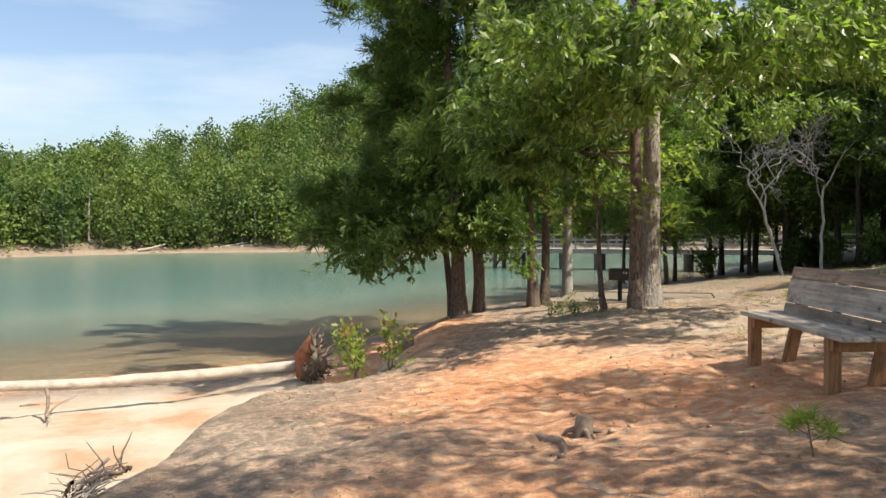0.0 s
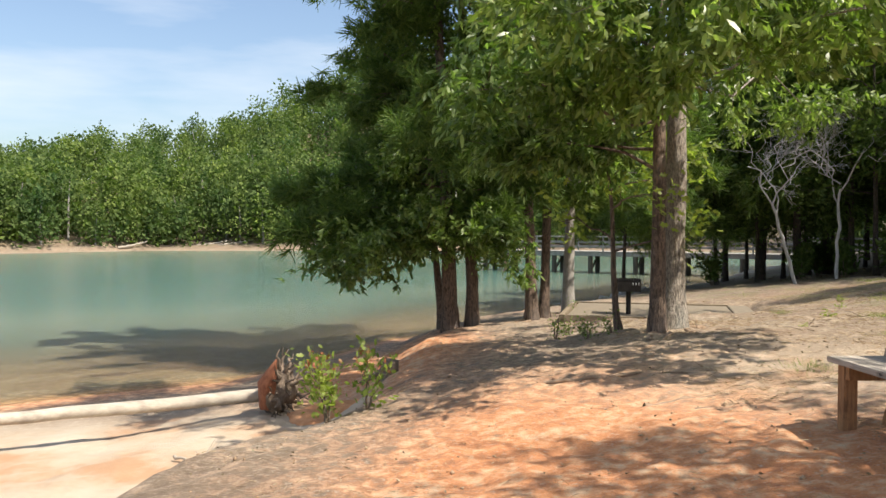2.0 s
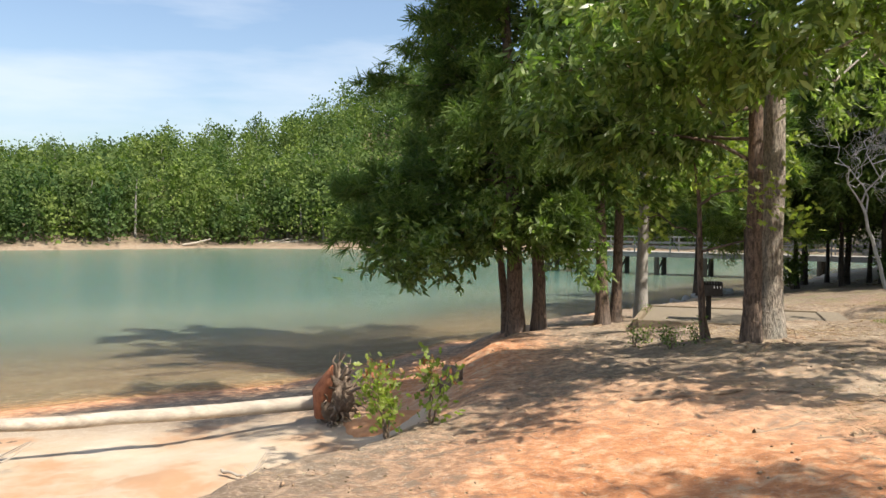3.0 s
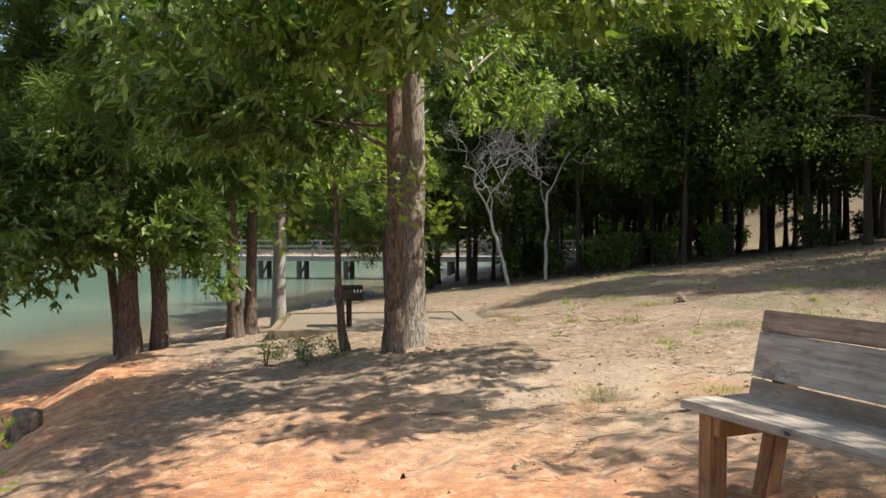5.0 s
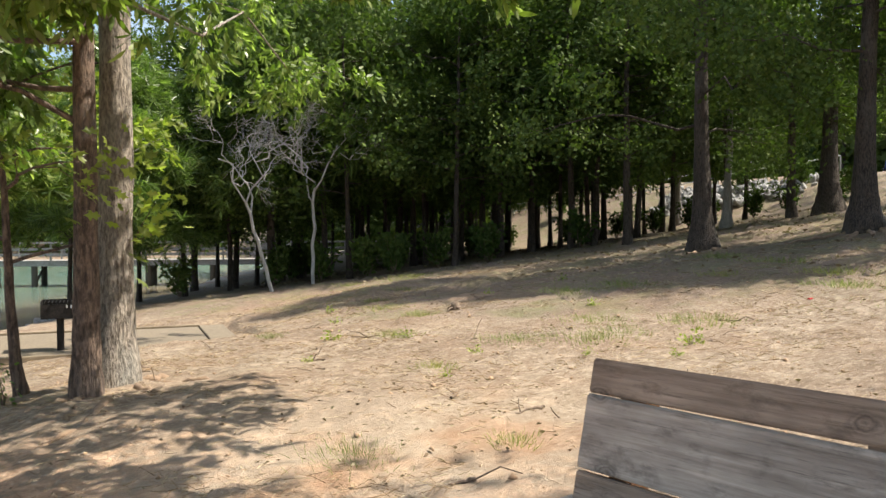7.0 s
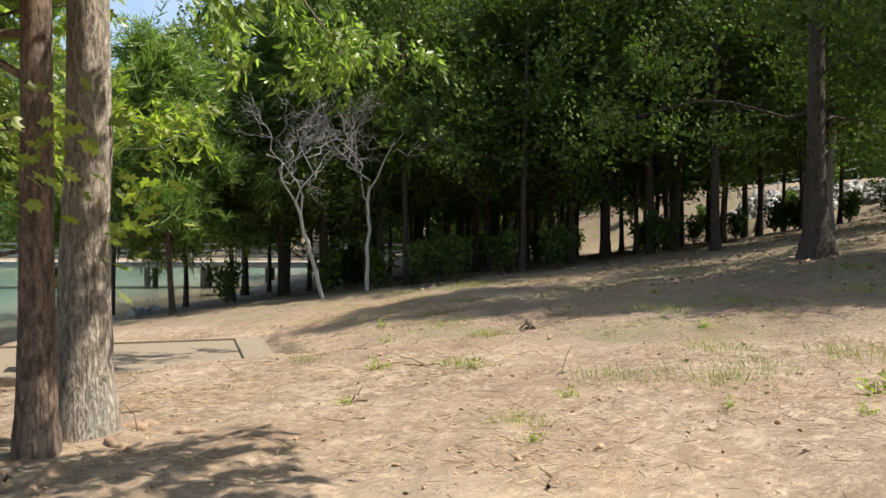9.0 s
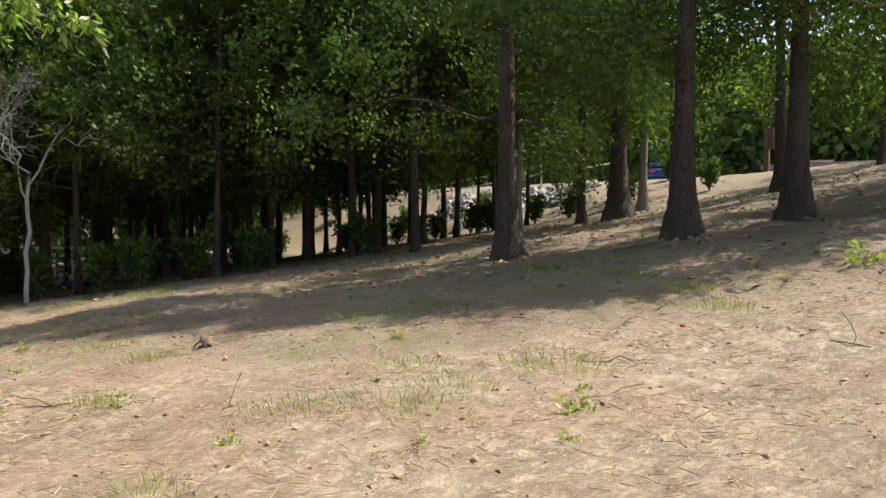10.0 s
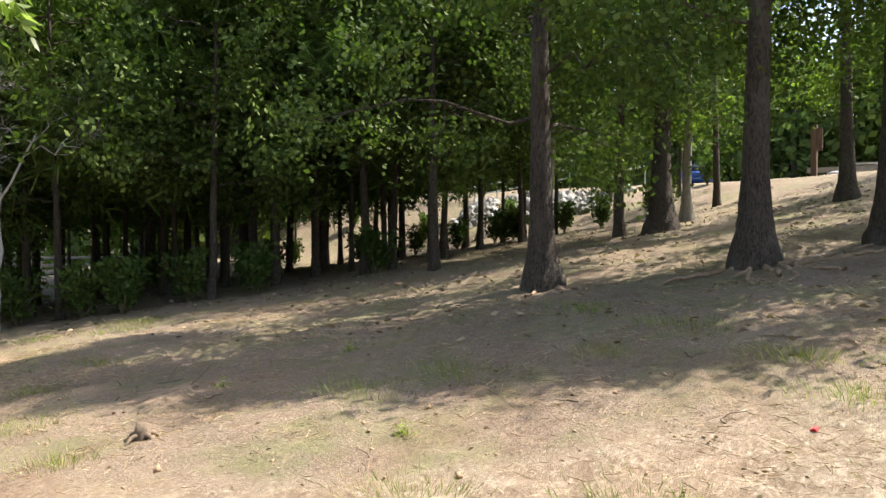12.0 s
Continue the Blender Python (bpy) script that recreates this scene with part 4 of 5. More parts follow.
# ---------------- dock ----------------
def build_dock():
    a, b = Vector((3.9, 61.2, 0)), Vector((31, 46.5, 0))
    d = (b - a).normalized()
    length = (b - a).length
    root = thing("dock", Matrix.Translation((a.x, a.y, -0.22)) @ Matrix.Rotation(math.atan2(d.y, d.x), 4, "Z"), "long grey timber dock with railings on piles", "dock")
    part("stringer", box_bm((length, 0.12, 0.26), (length / 2, -0.9, -0.16), 0.01), M["dock_wood"], root)
    part("stringer", box_bm((length, 0.12, 0.26), (length / 2, 0.9, -0.16), 0.01), M["dock_wood"], root)
    data = None
    x = 0.1
    while x < length:
        ob = None
        if data is None:
            ob = part("deck_plank", box_bm((0.18, 2.0, 0.045), (0, 0, 0), 0.006), M["dock_wood"], root)
            data = ob.data
        else:
            ob = part("deck_plank", data, None, root)
        ob.location = (x, 0, 0.0)
        x += 0.195
    for side in (-0.95, 0.95):
        x = 0.2
        while x < length:
            part("rail_post", box_bm((0.09, 0.09, 1.15), (x, side, 0.45), 0.006), M["dock_wood"], root)
            x += 2.3
        for z, t in ((0.32, 0.1), (0.62, 0.1), (0.98, 0.06)):
            part("rail", box_bm((length, 0.04 if t > 0.07 else 0.14, t), (length / 2, side * 1.05, z), 0.006), M["dock_wood"], root)
    n = 0
    for x in (0.9, 2.5, 6.0, 8.5, 11.5, 14.5, 18, 21, 24):
        for side in (-0.8, 0.8):
            pl = tube([(x, side, -3.2), (x, side, -1.5), (x, side, -0.2)], [0.17, 0.165, 0.16], 12)
            part("piling", pl, M["pile_new" if (n == 2) else "pile_dark"], root, "pale new timber pile" if n == 2 else "", True)
            n += 1
        part("brace", box_bm((0.06, 2.3, 0.16), (x, 0, -0.85), 0.005, Matrix.Rotation(radians(32), 4, "X")), M["pile_dark"], root)


build_dock()

# ---------------- lake shore: fallen tree, bush, driftwood ----------------
def on_land(pts, lift=0.0):
    p = np.asarray(pts, float)
    return np.stack([p[:, 0], p[:, 1], land(p[:, 0], p[:, 1]) + lift], 1)


def build_fallen_tree():
    r = np.random.default_rng(210)
    root = thing("fallen_tree", (0, 0, 0), "bleached fallen tree trunk with upturned root ball", "fallen tree")
    a, b = np.array([-1.85, 15.25, -0.86]), np.array([-7.6, 12.3, -0.64])
    p = bend(a, b, 16, -0.012, r, 0.008)
    part("log", tube(p, np.linspace(0.1, 0.065, 16), 14, 0.012, r), M["drift"], root, "bleached bare log", True)
    e = p[9]
    g = np.array([e[0] + 0.25, e[1] - 0.5, ground_at(e[0] + 0.25, e[1] - 0.5) - 0.03])
    part("prop_branch", tube(bend(e, g, 6, 0.05, r, 0.1), np.linspace(0.03, 0.02, 6), 7), M["root"], root, "broken branch propping the log", True)
    for k in range(5):
        q = g + np.array([0.0, 0.0, 0.12])
        d = r.standard_normal(3) * 0.35
        part("twig", tube(bend(q, q + np.array([d[0] + 0.25, d[1], abs(d[2]) * 0.6 + 0.05]), 4, 0.0, r, 0.1), np.linspace(0.012, 0.004, 4), 5), M["drift"], root, smooth=True)
    c = np.array([-1.62, 15.3, -0.8])
    bm = bmesh.new()
    bmesh.ops.create_icosphere(bm, subdivisions=3, radius=1)
    for v in bm.verts:
        n1 = noise.noise(v.co * 2.2) * 0.35 + noise.noise(v.co * 5.5) * 0.22
        v.co = Vector((v.co.x * 0.26, v.co.y * 0.42, v.co.z * 0.33)) * (1 + n1) + Vector(c)
    part("root_ball", bm, M["root"], root, "dark soil-caked root ball", True)
    part("heartwood", tube([(c[0] - 0.12, c[1] - 0.25, c[2] - 0.2), (c[0] - 0.08, c[1] - 0.36, c[2] + 0.15), (c[0] - 0.02, c[1] - 0.3, c[2] + 0.36), (c[0] + 0.03, c[1] - 0.28, c[2] + 0.5)], [0.09, 0.12, 0.07, 0.01], 10, 0.25, r), M["red_root"], root, "split red-brown heartwood", True)
    for k in range(60):
        d = r.standard_normal(3)
        d[0] = abs(d[0]) * 0.5 - 0.1
        d /= np.linalg.norm(d)
        s0 = c + d * np.array([0.2, 0.34, 0.29])
        e0 = s0 + d * r.uniform(0.12, 0.36)
        e0[2] = max(e0[2], ground_at(e0[0], e0[1]) - 0.02)
        part("root", tube(bend(s0, e0, 5, r.uniform(-0.15, 0.15), r, 0.25), np.linspace(r.uniform(0.02, 0.045), 0.006, 5), 6, 0.08, r), M["root"], root, smooth=True)


build_fallen_tree()


def build_bush(name, x, y, h, n_stem, leaf, seed, size, label, tips_mat=None, count=16):
    r = np.random.default_rng(seed)
    root = thing(name, spot(x, y), label, "bush")
    allc, allw = [], []
    for k in range(n_stem):
        ang, reach = r.uniform(0, 6.28), r.uniform(0.15, 0.5) * h
        e = np.array([math.cos(ang) * reach, math.sin(ang) * reach, h * r.uniform(0.6, 1.0)])
        ln = bend((0, 0, -0.05), e, 7, 0.04, r, 0.1)
        part("stem", tube(ln, np.linspace(0.011, 0.003, 7) * (0.5 + h), 6), M["root"], root, smooth=True)
        allc.append(np.repeat(ln[2:], count, 0))
        allw.append(np.repeat(np.tile(e / np.linalg.norm(e), (5, 1)), count, 0))
    c, w = np.concatenate(allc), np.concatenate(allw)
    c = c + r.standard_normal(c.shape) * 0.085 * (0.6 + 0.5 * h)
    v, f = leaves(c, w, size, LOBED, r, 0.3, 1.4)
    tagged(part("foliage", mesh_of("foliage", v, f, leaf), leaf, root), kind="stuff")
    if tips_mat:
        t = np.concatenate([np.repeat(a[-4:], 1, 0) for a in allc])
        t = np.repeat(t, 2, 0)
        t = t + r.standard_normal(t.shape) * 0.05
        v, f = leaves(t, np.tile(np.array([[0, 0, 1.0]]), (len(t), 1)), size * 0.8, LOBED, r, 0.0, 1.4)
        tagged(part("young_leaves", mesh_of("young_leaves", v, f, tips_mat), tips_mat, root, "reddish young leaves at the tips"), kind="stuff")
    return root


build_bush("lip_bush", -0.52, 12.5, 0.74, 5, M["lime_leaf"], 301, 0.1, "spindly yellow-green bush with reddish tips on the bank", M["red_leaf"], 12)
build_bush("lip_bush", -0.1, 12.65, 0.66, 3, M["lime_leaf"], 302, 0.1, "spindly yellow-green bush with reddish tips on the bank", M["red_leaf"], 9)
for k, (x, y, h) in enumerate([(3.3, 15.3, 0.45), (2.6, 16.2, 0.5), (3.0, 15.9, 0.35), (2.9, 16.9, 0.45), (3.9, 22.6, 0.7), (2.9, 15.2, 0.4)]):
    build_bush("low_bush", x, y, h * 0.62, 4, M["oak_leaf"], 310 + k, 0.05, "low green undergrowth at the foot of the trees", None, 5)


def build_red_mound():
    """The bare clod of orange clay beside the root ball."""
    bm = bmesh.new()
    bmesh.ops.create_icosphere(bm, subdivisions=4, radius=1)
    for v in bm.verts:
        k = 1 + 0.3 * noise.noise(v.co * 1.7) + 0.1 * noise.noise(v.co * 5)
        v.co = Vector((v.co.x * 0.62, v.co.y * 0.5, v.co.z * 0.36)) * (k + 0.12 * noise.noise(v.co * 11))
    ob = part("clay_mound", bm, M["clay"], None, smooth=True)
    ob.location = (-0.75, 14.9, ground_at(-0.75, 14.9) - 0.16)
    tagged(ob, "bare orange clay mound beside the root ball", "mound")


build_red_mound()


def stick(name, pts, r0, mat, label, category, seed, forks=3, lift=0.0):
    """A dead stick lying on the ground, with side twigs."""
    r = np.random.default_rng(seed)
    root = thing(name, (0, 0, 0), label, category)
    p = on_land(pts, lift + r0 * 0.15)
    t = np.linspace(0, 1, 4 * len(p))
    s = np.linspace(0, 1, len(p))
    fine = np.stack([np.interp(t, s, p[:, k]) for k in range(3)], 1) + r.standard_normal((len(t), 3)) * r0 * 0.35
    part("stem", tube(fine, np.linspace(r0, r0 * 0.35, len(t)), 8, 0.08, r), mat, root, smooth=True)
    for k in range(forks):
        a = fine[r.integers(1, len(fine) - 1)]
        d = r.standard_normal(3)
        d[2] = abs(d[2]) * 0.5 + 0.1
        d /= np.linalg.norm(d)
        part("twig", tube(bend(a, a + d * r.uniform(0.1, 0.35), 4, 0.05, r, 0.15), np.linspace(r0 * 0.5, 0.003, 4), 5), mat, root, smooth=True)
    return root


# brush caught under the near bank, and loose driftwood on the sand
for k in range(16):
    a = rng.uniform(-0.5, 0.5, 2)
    x, y = -1.72 + a[0] * 0.35, 6.95 + a[1] * 0.8
    d = rng.uniform(-0.5, 0.05), rng.uniform(-0.5, 0.4)
    stick("driftwood_branch", [(x, y), (x + d[0] * 0.5, y + d[1] * 0.5), (x + d[0], y + d[1])], rng.uniform(0.008, 0.022), M["root" if k % 2 else "drift"], "tangled dead branch below the bank", "driftwood", 400 + k, 4, 0.03 + 0.2 * rng.uniform())
stick("driftwood_branch", [(-2.35, 12.75), (-2.05, 12.6), (-1.8, 12.3)], 0.02, M["drift"], "small grey branch on the bank edge", "driftwood", 430, 5, 0.05)
stick("driftwood_branch", [(-6.3, 14.6), (-5.9, 14.9)], 0.03, M["root"], "short dark stick on the sand", "driftwood", 431, 0)
stick("driftwood_branch", [(-7.2, 13.2), (-6.4, 13.0), (-5.7, 12.7)], 0.015, M["drift"], "thin branch lying on the sand", "driftwood", 432, 4)
# roots and dead wood on the clay
for k, (pts, r0) in enumerate([
        ([(1.35, 7.35), (1.5, 7.0), (1.42, 6.6), (1.55, 6.35)], 0.035), ([(0.2, 8.6), (0.5, 8.7), (0.9, 8.55)], 0.03), ([(0.55, 5.2), (0.8, 5.05), (0.95, 4.75)], 0.045), ([(2.2, 5.5), (2.05, 5.1), (2.1, 4.7)], 0.06),
        ([(-0.7, 5.0), (-0.4, 5.3), (0.0, 5.4)], 0.045), ([(3.0, 10.6), (3.6, 10.4), (4.2, 10.45), (4.7, 10.3)], 0.035), ([(2.6, 10.9), (3.2, 11.0), (3.8, 10.9)], 0.04), ([(4.5, 10.75), (5.1, 10.9)], 0.03),
        ([(3.9, 14.5), (3.6, 13.9), (3.2, 13.6)], 0.04), ([(4.1, 14.6), (4.3, 13.9), (4.2, 13.5)], 0.035), ([(1.9, 12.4), (2.5, 12.2), (3.0, 12.35), (3.5, 12.1)], 0.03), ([(0.4, 11.4), (0.8, 11.5), (1.1, 11.3)], 0.025),
        ([(18.0, 14.8), (17.2, 14.3), (16.6, 14.4), (16.0, 14.2)], 0.055), ([(17.8, 15.0), (17.0, 15.2), (16.3, 15.0)], 0.05), ([(18.1, 14.8), (17.6, 14.0), (17.2, 13.3)], 0.055), ([(18.2, 14.7), (18.4, 14.0), (18.2, 13.2)], 0.05),
        ([(17.0, 17.8), (16.4, 17.0), (15.8, 16.9)], 0.05), ([(17.2, 17.9), (17.4, 17.0), (17.0, 16.3)], 0.045), ([(1.0, 21.4), (0.5, 20.9), (0.0, 20.9)], 0.05), ([(2.9, 21.9), (2.3, 21.8), (1.9, 22.0)], 0.05), ([(2.9, 22.0), (2.2, 22.4), (1.9, 22.9)], 0.045)]):
    stick("surface_root", pts, r0, M["soil_root"], "knobbly root running over the bare soil", "root", 450 + k, 0, -r0 * 0.55)
for k in range(40):
    x, y = rng.uniform(4.5, 15), rng.uniform(9.8, 20)
    a, ln = rng.uniform(0, 6.28), rng.uniform(0.12, 0.45)
    stick("fallen_twig", [(x, y), (x + math.cos(a) * ln * 0.5, y + math.sin(a) * ln * 0.5 + 0.03), (x + math.cos(a) * ln, y + math.sin(a) * ln)], rng.uniform(0.006, 0.014), M["root"], "thin dead twig on the slope", "twig", 480 + k, 1)


def build_stump(x, y, h, rad, seed, label):
    r = np.random.default_rng(seed)
    root = thing("stump", spot(x, y), label, "stump")
    part("body", tube([(0, 0, -0.1), (0, 0, h * 0.4), (0.02, 0, h), (0.02, 0, h + 0.004)], [rad * 1.35, rad, rad * 0.92, 0.004], 14, 0.06, r), M["root"], root, smooth=True)
    for k in range(4):
        a = k * 1.6 + r.uniform(-0.3, 0.3)
        part("root", tube([(math.cos(a) * rad * 0.7, math.sin(a) * rad * 0.7, h * 0.3), (math.cos(a) * rad * 1.7, math.sin(a) * rad * 1.7, 0.03), (math.cos(a) * rad * 2.8, math.sin(a) * rad * 2.8, -0.04)], [rad * 0.4, rad * 0.28, rad * 0.1], 7, 0.1, r), M["root"], root, smooth=True)


build_stump(1.67, 7.25, 0.13, 0.065, 520, "cut grey stump in the red clay")
build_stump(-0.05, 16.05, 0.3, 0.16, 521, "dark rotten stump on the clay bank")
build_stump(9.7, 17.3, 0.12, 0.065, 522, "low weathered stump on the slope")

# ---------------- concrete pad with its edging, and the grill ----------------
def build_pad():
    m = Matrix.Translation((3.46, 20.7, -0.42)) @ Matrix.Rotation(math.atan2(-1.0, 3.7), 4, "Z")
    root = thing("concrete_pad", m, "pale dusty concrete pad edged with old timbers", "pad")
    u, v = 4.0, 3.0
    part("slab", box_bm((u - 0.5, v - 0.16, 0.4), ((u - 0.5) / 2 + 0.06, v / 2, -0.11), 0.012), M["concrete"], root)
    part("end_slab", box_bm((0.46, v - 0.1, 0.42), (u - 0.2, v / 2, -0.1), 0.012), M["concrete"], root, "paler end strip")
    for at, size in (((u / 2 - 0.2, -0.03, -0.09), (u - 0.4, 0.12, 0.4)), ((u / 2 - 0.2, v + 0.03, -0.09), (u - 0.4, 0.12, 0.4)), ((-0.05, v / 2, -0.09), (0.12, v, 0.4))):
        part("edge_timber", box_bm(size, at, 0.012, wear=0.004), M["timber"], root)


def build_grill():
    root = thing("park_grill", Matrix.Translation((4.92, 21.0, -0.33)) @ Matrix.Rotation(radians(-14), 4, "Z"), "black steel pedestal grill beside the pad", "grill")
    part("post", tube([(0, 0, -0.2), (0, 0, 0.5)], [0.055, 0.055], 10), M["iron"], root, smooth=True)
    part("floor_plate", box_bm((0.52, 0.42, 0.02), (0, 0, 0.51), 0.004), M["iron"], root)
    part("back_wall", box_bm((0.52, 0.015, 0.25), (0, 0.2, 0.645), 0.003), M["iron"], root)
    for sx in (-0.255, 0.255):
        part("side_wall", box_bm((0.012, 0.42, 0.25), (sx, 0, 0.645), 0.003), M["iron"], root)
    part("front_lip", box_bm((0.52, 0.015, 0.2), (0, -0.205, 0.62), 0.003), M["iron"], root)
    for k in range(9):
        part("grate_bar", tube([(-0.21 + k * 0.0525, -0.19, 0.745), (-0.21 + k * 0.0525, 0.19, 0.745)], [0.007, 0.007], 6), M["iron"], root)
    for k in range(3):
        part("height_notch", box_bm((0.02, 0.03, 0.05), (0.1 + 0.06 * k, -0.218, 0.68), 0.003), M["galv"], root, "worn bright adjuster notch")


build_pad()
build_grill()

# ---------------- two bare grey saplings at the wood's edge ----------------
def build_bare_tree(x, y, h, seed, lean):
    r = np.random.default_rng(seed)
    root = thing("bare_sapling", spot(x, y), "leafless pale-grey sapling with fine spreading branches", "tree", "bare saplings")
    fork = np.array([lean[0], lean[1], h * 0.42])
    trunk = bend((0, 0, -0.1), fork, 8, 0.03, r, 0.04)
    part("trunk", tube(trunk, np.linspace(0.06, 0.042, 8), 9, 0.04, r), M["pale_bark"], root, smooth=True)
    fine = Soup()
    def grow(p, d, length, w, depth):
        e = p + d * length
        ln = bend(p, e, 5, 0.03, r, 0.2)
        if depth >= 3:
            part("branch", tube(ln, np.linspace(w, w * 0.6, 5), 7), M["pale_bark"], root, smooth=True)
        else:
            fine.tube(ln, np.linspace(w, w * 0.6, 5), 5)
        if depth == 0:
            return
        for k in range(3 if depth > 1 else 4):
            d2 = d + r.standard_normal(3) * 0.55
            d2[2] += 0.12
            d2 /= np.linalg.norm(d2)
            grow(ln[int(r.integers(2, 5))], d2, length * r.uniform(0.55, 0.8), w * 0.58, depth - 1)
    for k, (dx, dy) in enumerate(((-0.55, 0.1), (0.4, -0.2), (-0.15, 0.35))):
        d = np.array([dx, dy, 0.9])
        grow(fork if k < 2 else trunk[6], d / np.linalg.norm(d), h * 0.24, 0.03, 4)
    tagged(part("twigwork", fine.mesh("twigwork", M["pale_bark"]), M["pale_bark"], root), kind="stuff")


build_bare_tree(12.26, 29.1, 6.0, 600, (-0.75, 0.1))
build_bare_tree(13.62, 29.2, 6.6, 603, (0.1, 0.1))


# roots running out from the foot of the tall trees on the slope
for k, (cx, cy, a, ln, r0) in enumerate([(4.17, 15.3, 5.6, 1.2, 0.05), (4.17, 15.3, 4.9, 1.0, 0.055), (4.17, 15.3, 0.2, 0.9, 0.055), (3.86, 14.93, 4.2, 1.2, 0.045), (3.86, 14.93, 3.3, 1.0, 0.045), (18.0, 15.1, 2.6, 1.5, 0.05), (18.0, 15.1, 3.2, 1.9, 0.045), (18.0, 15.1, 3.8, 1.2, 0.055), (18.0, 15.1, 4.4, 1.5, 0.06), (18.0, 15.1, 4.9, 1.7, 0.05), (18.0, 15.1, 5.5, 1.1, 0.045), (18.0, 15.1, 2.1, 1.0, 0.04), (19.75, 13.65, 3.6, 1.1, 0.05), (19.75, 13.65, 4.6, 1.3, 0.05), (19.75, 13.65, 2.5, 1.0, 0.04), (17.13, 18.1, 3.4, 1.0, 0.045), (17.13, 18.1, 4.5, 1.2, 0.05)]):
    w = 0.25 * math.sin(k * 2.3)
    pts = [(cx + math.cos(a + w * q) * ln * q, cy + math.sin(a + w * q) * ln * q) for q in (0.12, 0.35, 0.65, 1.0)]
    stick("surface_root", pts, r0, M["soil_root"], "knobbly grey root at the foot of a tall tree", "root", 1450 + k, 0, r0 * (-0.7 if k < 5 else 0.1))

# ---------------- undergrowth, road side ----------------
sr = random.Random(8)
shrub = None
shrub_spots = [(9.6, 32.4), (10.4, 31.9), (11.4, 31.3), (12.7, 30.6), (14.3, 29.9), (15.3, 28.9), (16.2, 28.6), (17.4, 28.0), (10.9, 33.0), (13.4, 31.4), (18.6, 27.0), (8.6, 32.9)]
for k in range(26):
    shrub_spots.append((sr.uniform(14, 34), sr.uniform(24, 40)))
for k in range(16):
    shrub_spots.append((sr.uniform(32, 42), sr.uniform(20, 44)))
for x, y in shrub_spots:
    if x < 30 and y < 31 - 0.95 * (x - 12.5):
        continue
    if shrub is None:
        shrub = build_bush("shrub", x, y, 1.1, 8, M["shaded_wood_leaf"], 640, 0.17, "leafy green shrub under the trees", None, 16)
        tagged(shrub, group="undergrowth")
    else:
        copy_thing(shrub, Matrix.Translation(spot(x, y)) @ Matrix.Rotation(sr.uniform(0, 6), 4, "Z"))


def build_rail():
    root = thing("walkway_railing", (0, 0, 0), "galvanised pipe railing along the bank", "railing")
    pts = [(38.5, 50, 0), (40.5, 43, 0), (41.3, 37, 0), (41.8, 31.5, 0)]
    xs = np.array([p[0] for p in pts])
    ys = np.array([p[1] for p in pts])
    t = np.linspace(0, 1, 13)
    s = np.linspace(0, 1, len(pts))
    px, py = np.interp(t, s, xs), np.interp(t, s, ys)
    base = np.linspace(2.0, 4.2, 13)
    for k in range(13):
        part("rail_post", tube([(px[k], py[k], ground_at(px[k], py[k]) - 0.2), (px[k], py[k], base[k] + 0.95)], [0.035, 0.035], 8), M["galv"], root, smooth=True)
    for h in (0.5, 0.95):
        part("rail_pipe", tube([(px[k], py[k], base[k] + h) for k in range(13)], [0.032] * 13, 8), M["galv"], root, smooth=True)
    root = thing("stair_handrail", (0, 0, 0), "short galvanised stair handrail", "railing")
    for (x, y) in ((40.6, 28.6), (41.6, 27.4)):
        z = ground_at(x, y)
        part("rail_post", tube([(x, y, z - 0.2), (x, y, z + 1.0)], [0.035, 0.035], 8), M["galv"], root, smooth=True)
    part("rail_pipe", tube([(40.6, 28.6, ground_at(40.6, 28.6) + 1.0), (41.6, 27.4, ground_at(41.6, 27.4) + 1.0)], [0.035, 0.035], 8), M["galv"], root, smooth=True)


build_rail()


def build_rocks():
    meshes = []
    for k in range(6):
        bm = bmesh.new()
        bmesh.ops.create_icosphere(bm, subdivisions=2, radius=1)
        off = Vector((k * 3.1, 0, 0))
        for v in bm.verts:
            v.co *= 1 + 0.5 * noise.noise(v.co * 1.3 + off)
            v.co.z *= 0.75
        me = bpy.data.meshes.new("stone")
        bm.to_mesh(me)
        bm.free()
        me.materials.append(M["rock"])
        meshes.append(me)
    root = thing("riprap_slope", (0, 0, 0), "slope of loose pale-grey stones", "stones")
    r = random.Random(12)
    for k in range(260):
        u = r.random()
        x, y = 37.5 + 3.6 * r.random(), 27.5 + 9 * u
        s = r.uniform(0.14, 0.32)
        ob = part("stone", meshes[k % 6], None, root)
        ob.matrix_basis = Matrix.Translation((x, y, ground_at(x, y) + s * 0.25)) @ Euler((r.uniform(0, 6), r.uniform(0, 6), r.uniform(0, 6))).to_matrix().to_4x4() @ Matrix.Diagonal((s, s * r.uniform(0.7, 1.2), s * 0.8, 1))
    cove = thing("cove_stones", (0, 0, 0), "grey stones along the sandy cove edge", "stones")
    for k in range(26):
        x = r.uniform(5.6, 9.2)
        y = 31.0 + (x - 5.6) * 0.95 + r.uniform(-0.6, 0.6)
        s = r.uniform(0.08, 0.2)
        ob = part("stone", meshes[k % 6], None, cove)
        ob.matrix_basis = Matrix.Translation((x, y, ground_at(x, y) + s * 0.3)) @ Euler((r.uniform(0, 6), r.uniform(0, 6), 0)).to_matrix().to_4x4() @ Matrix.Diagonal((s, s, s, 1))


build_rocks()


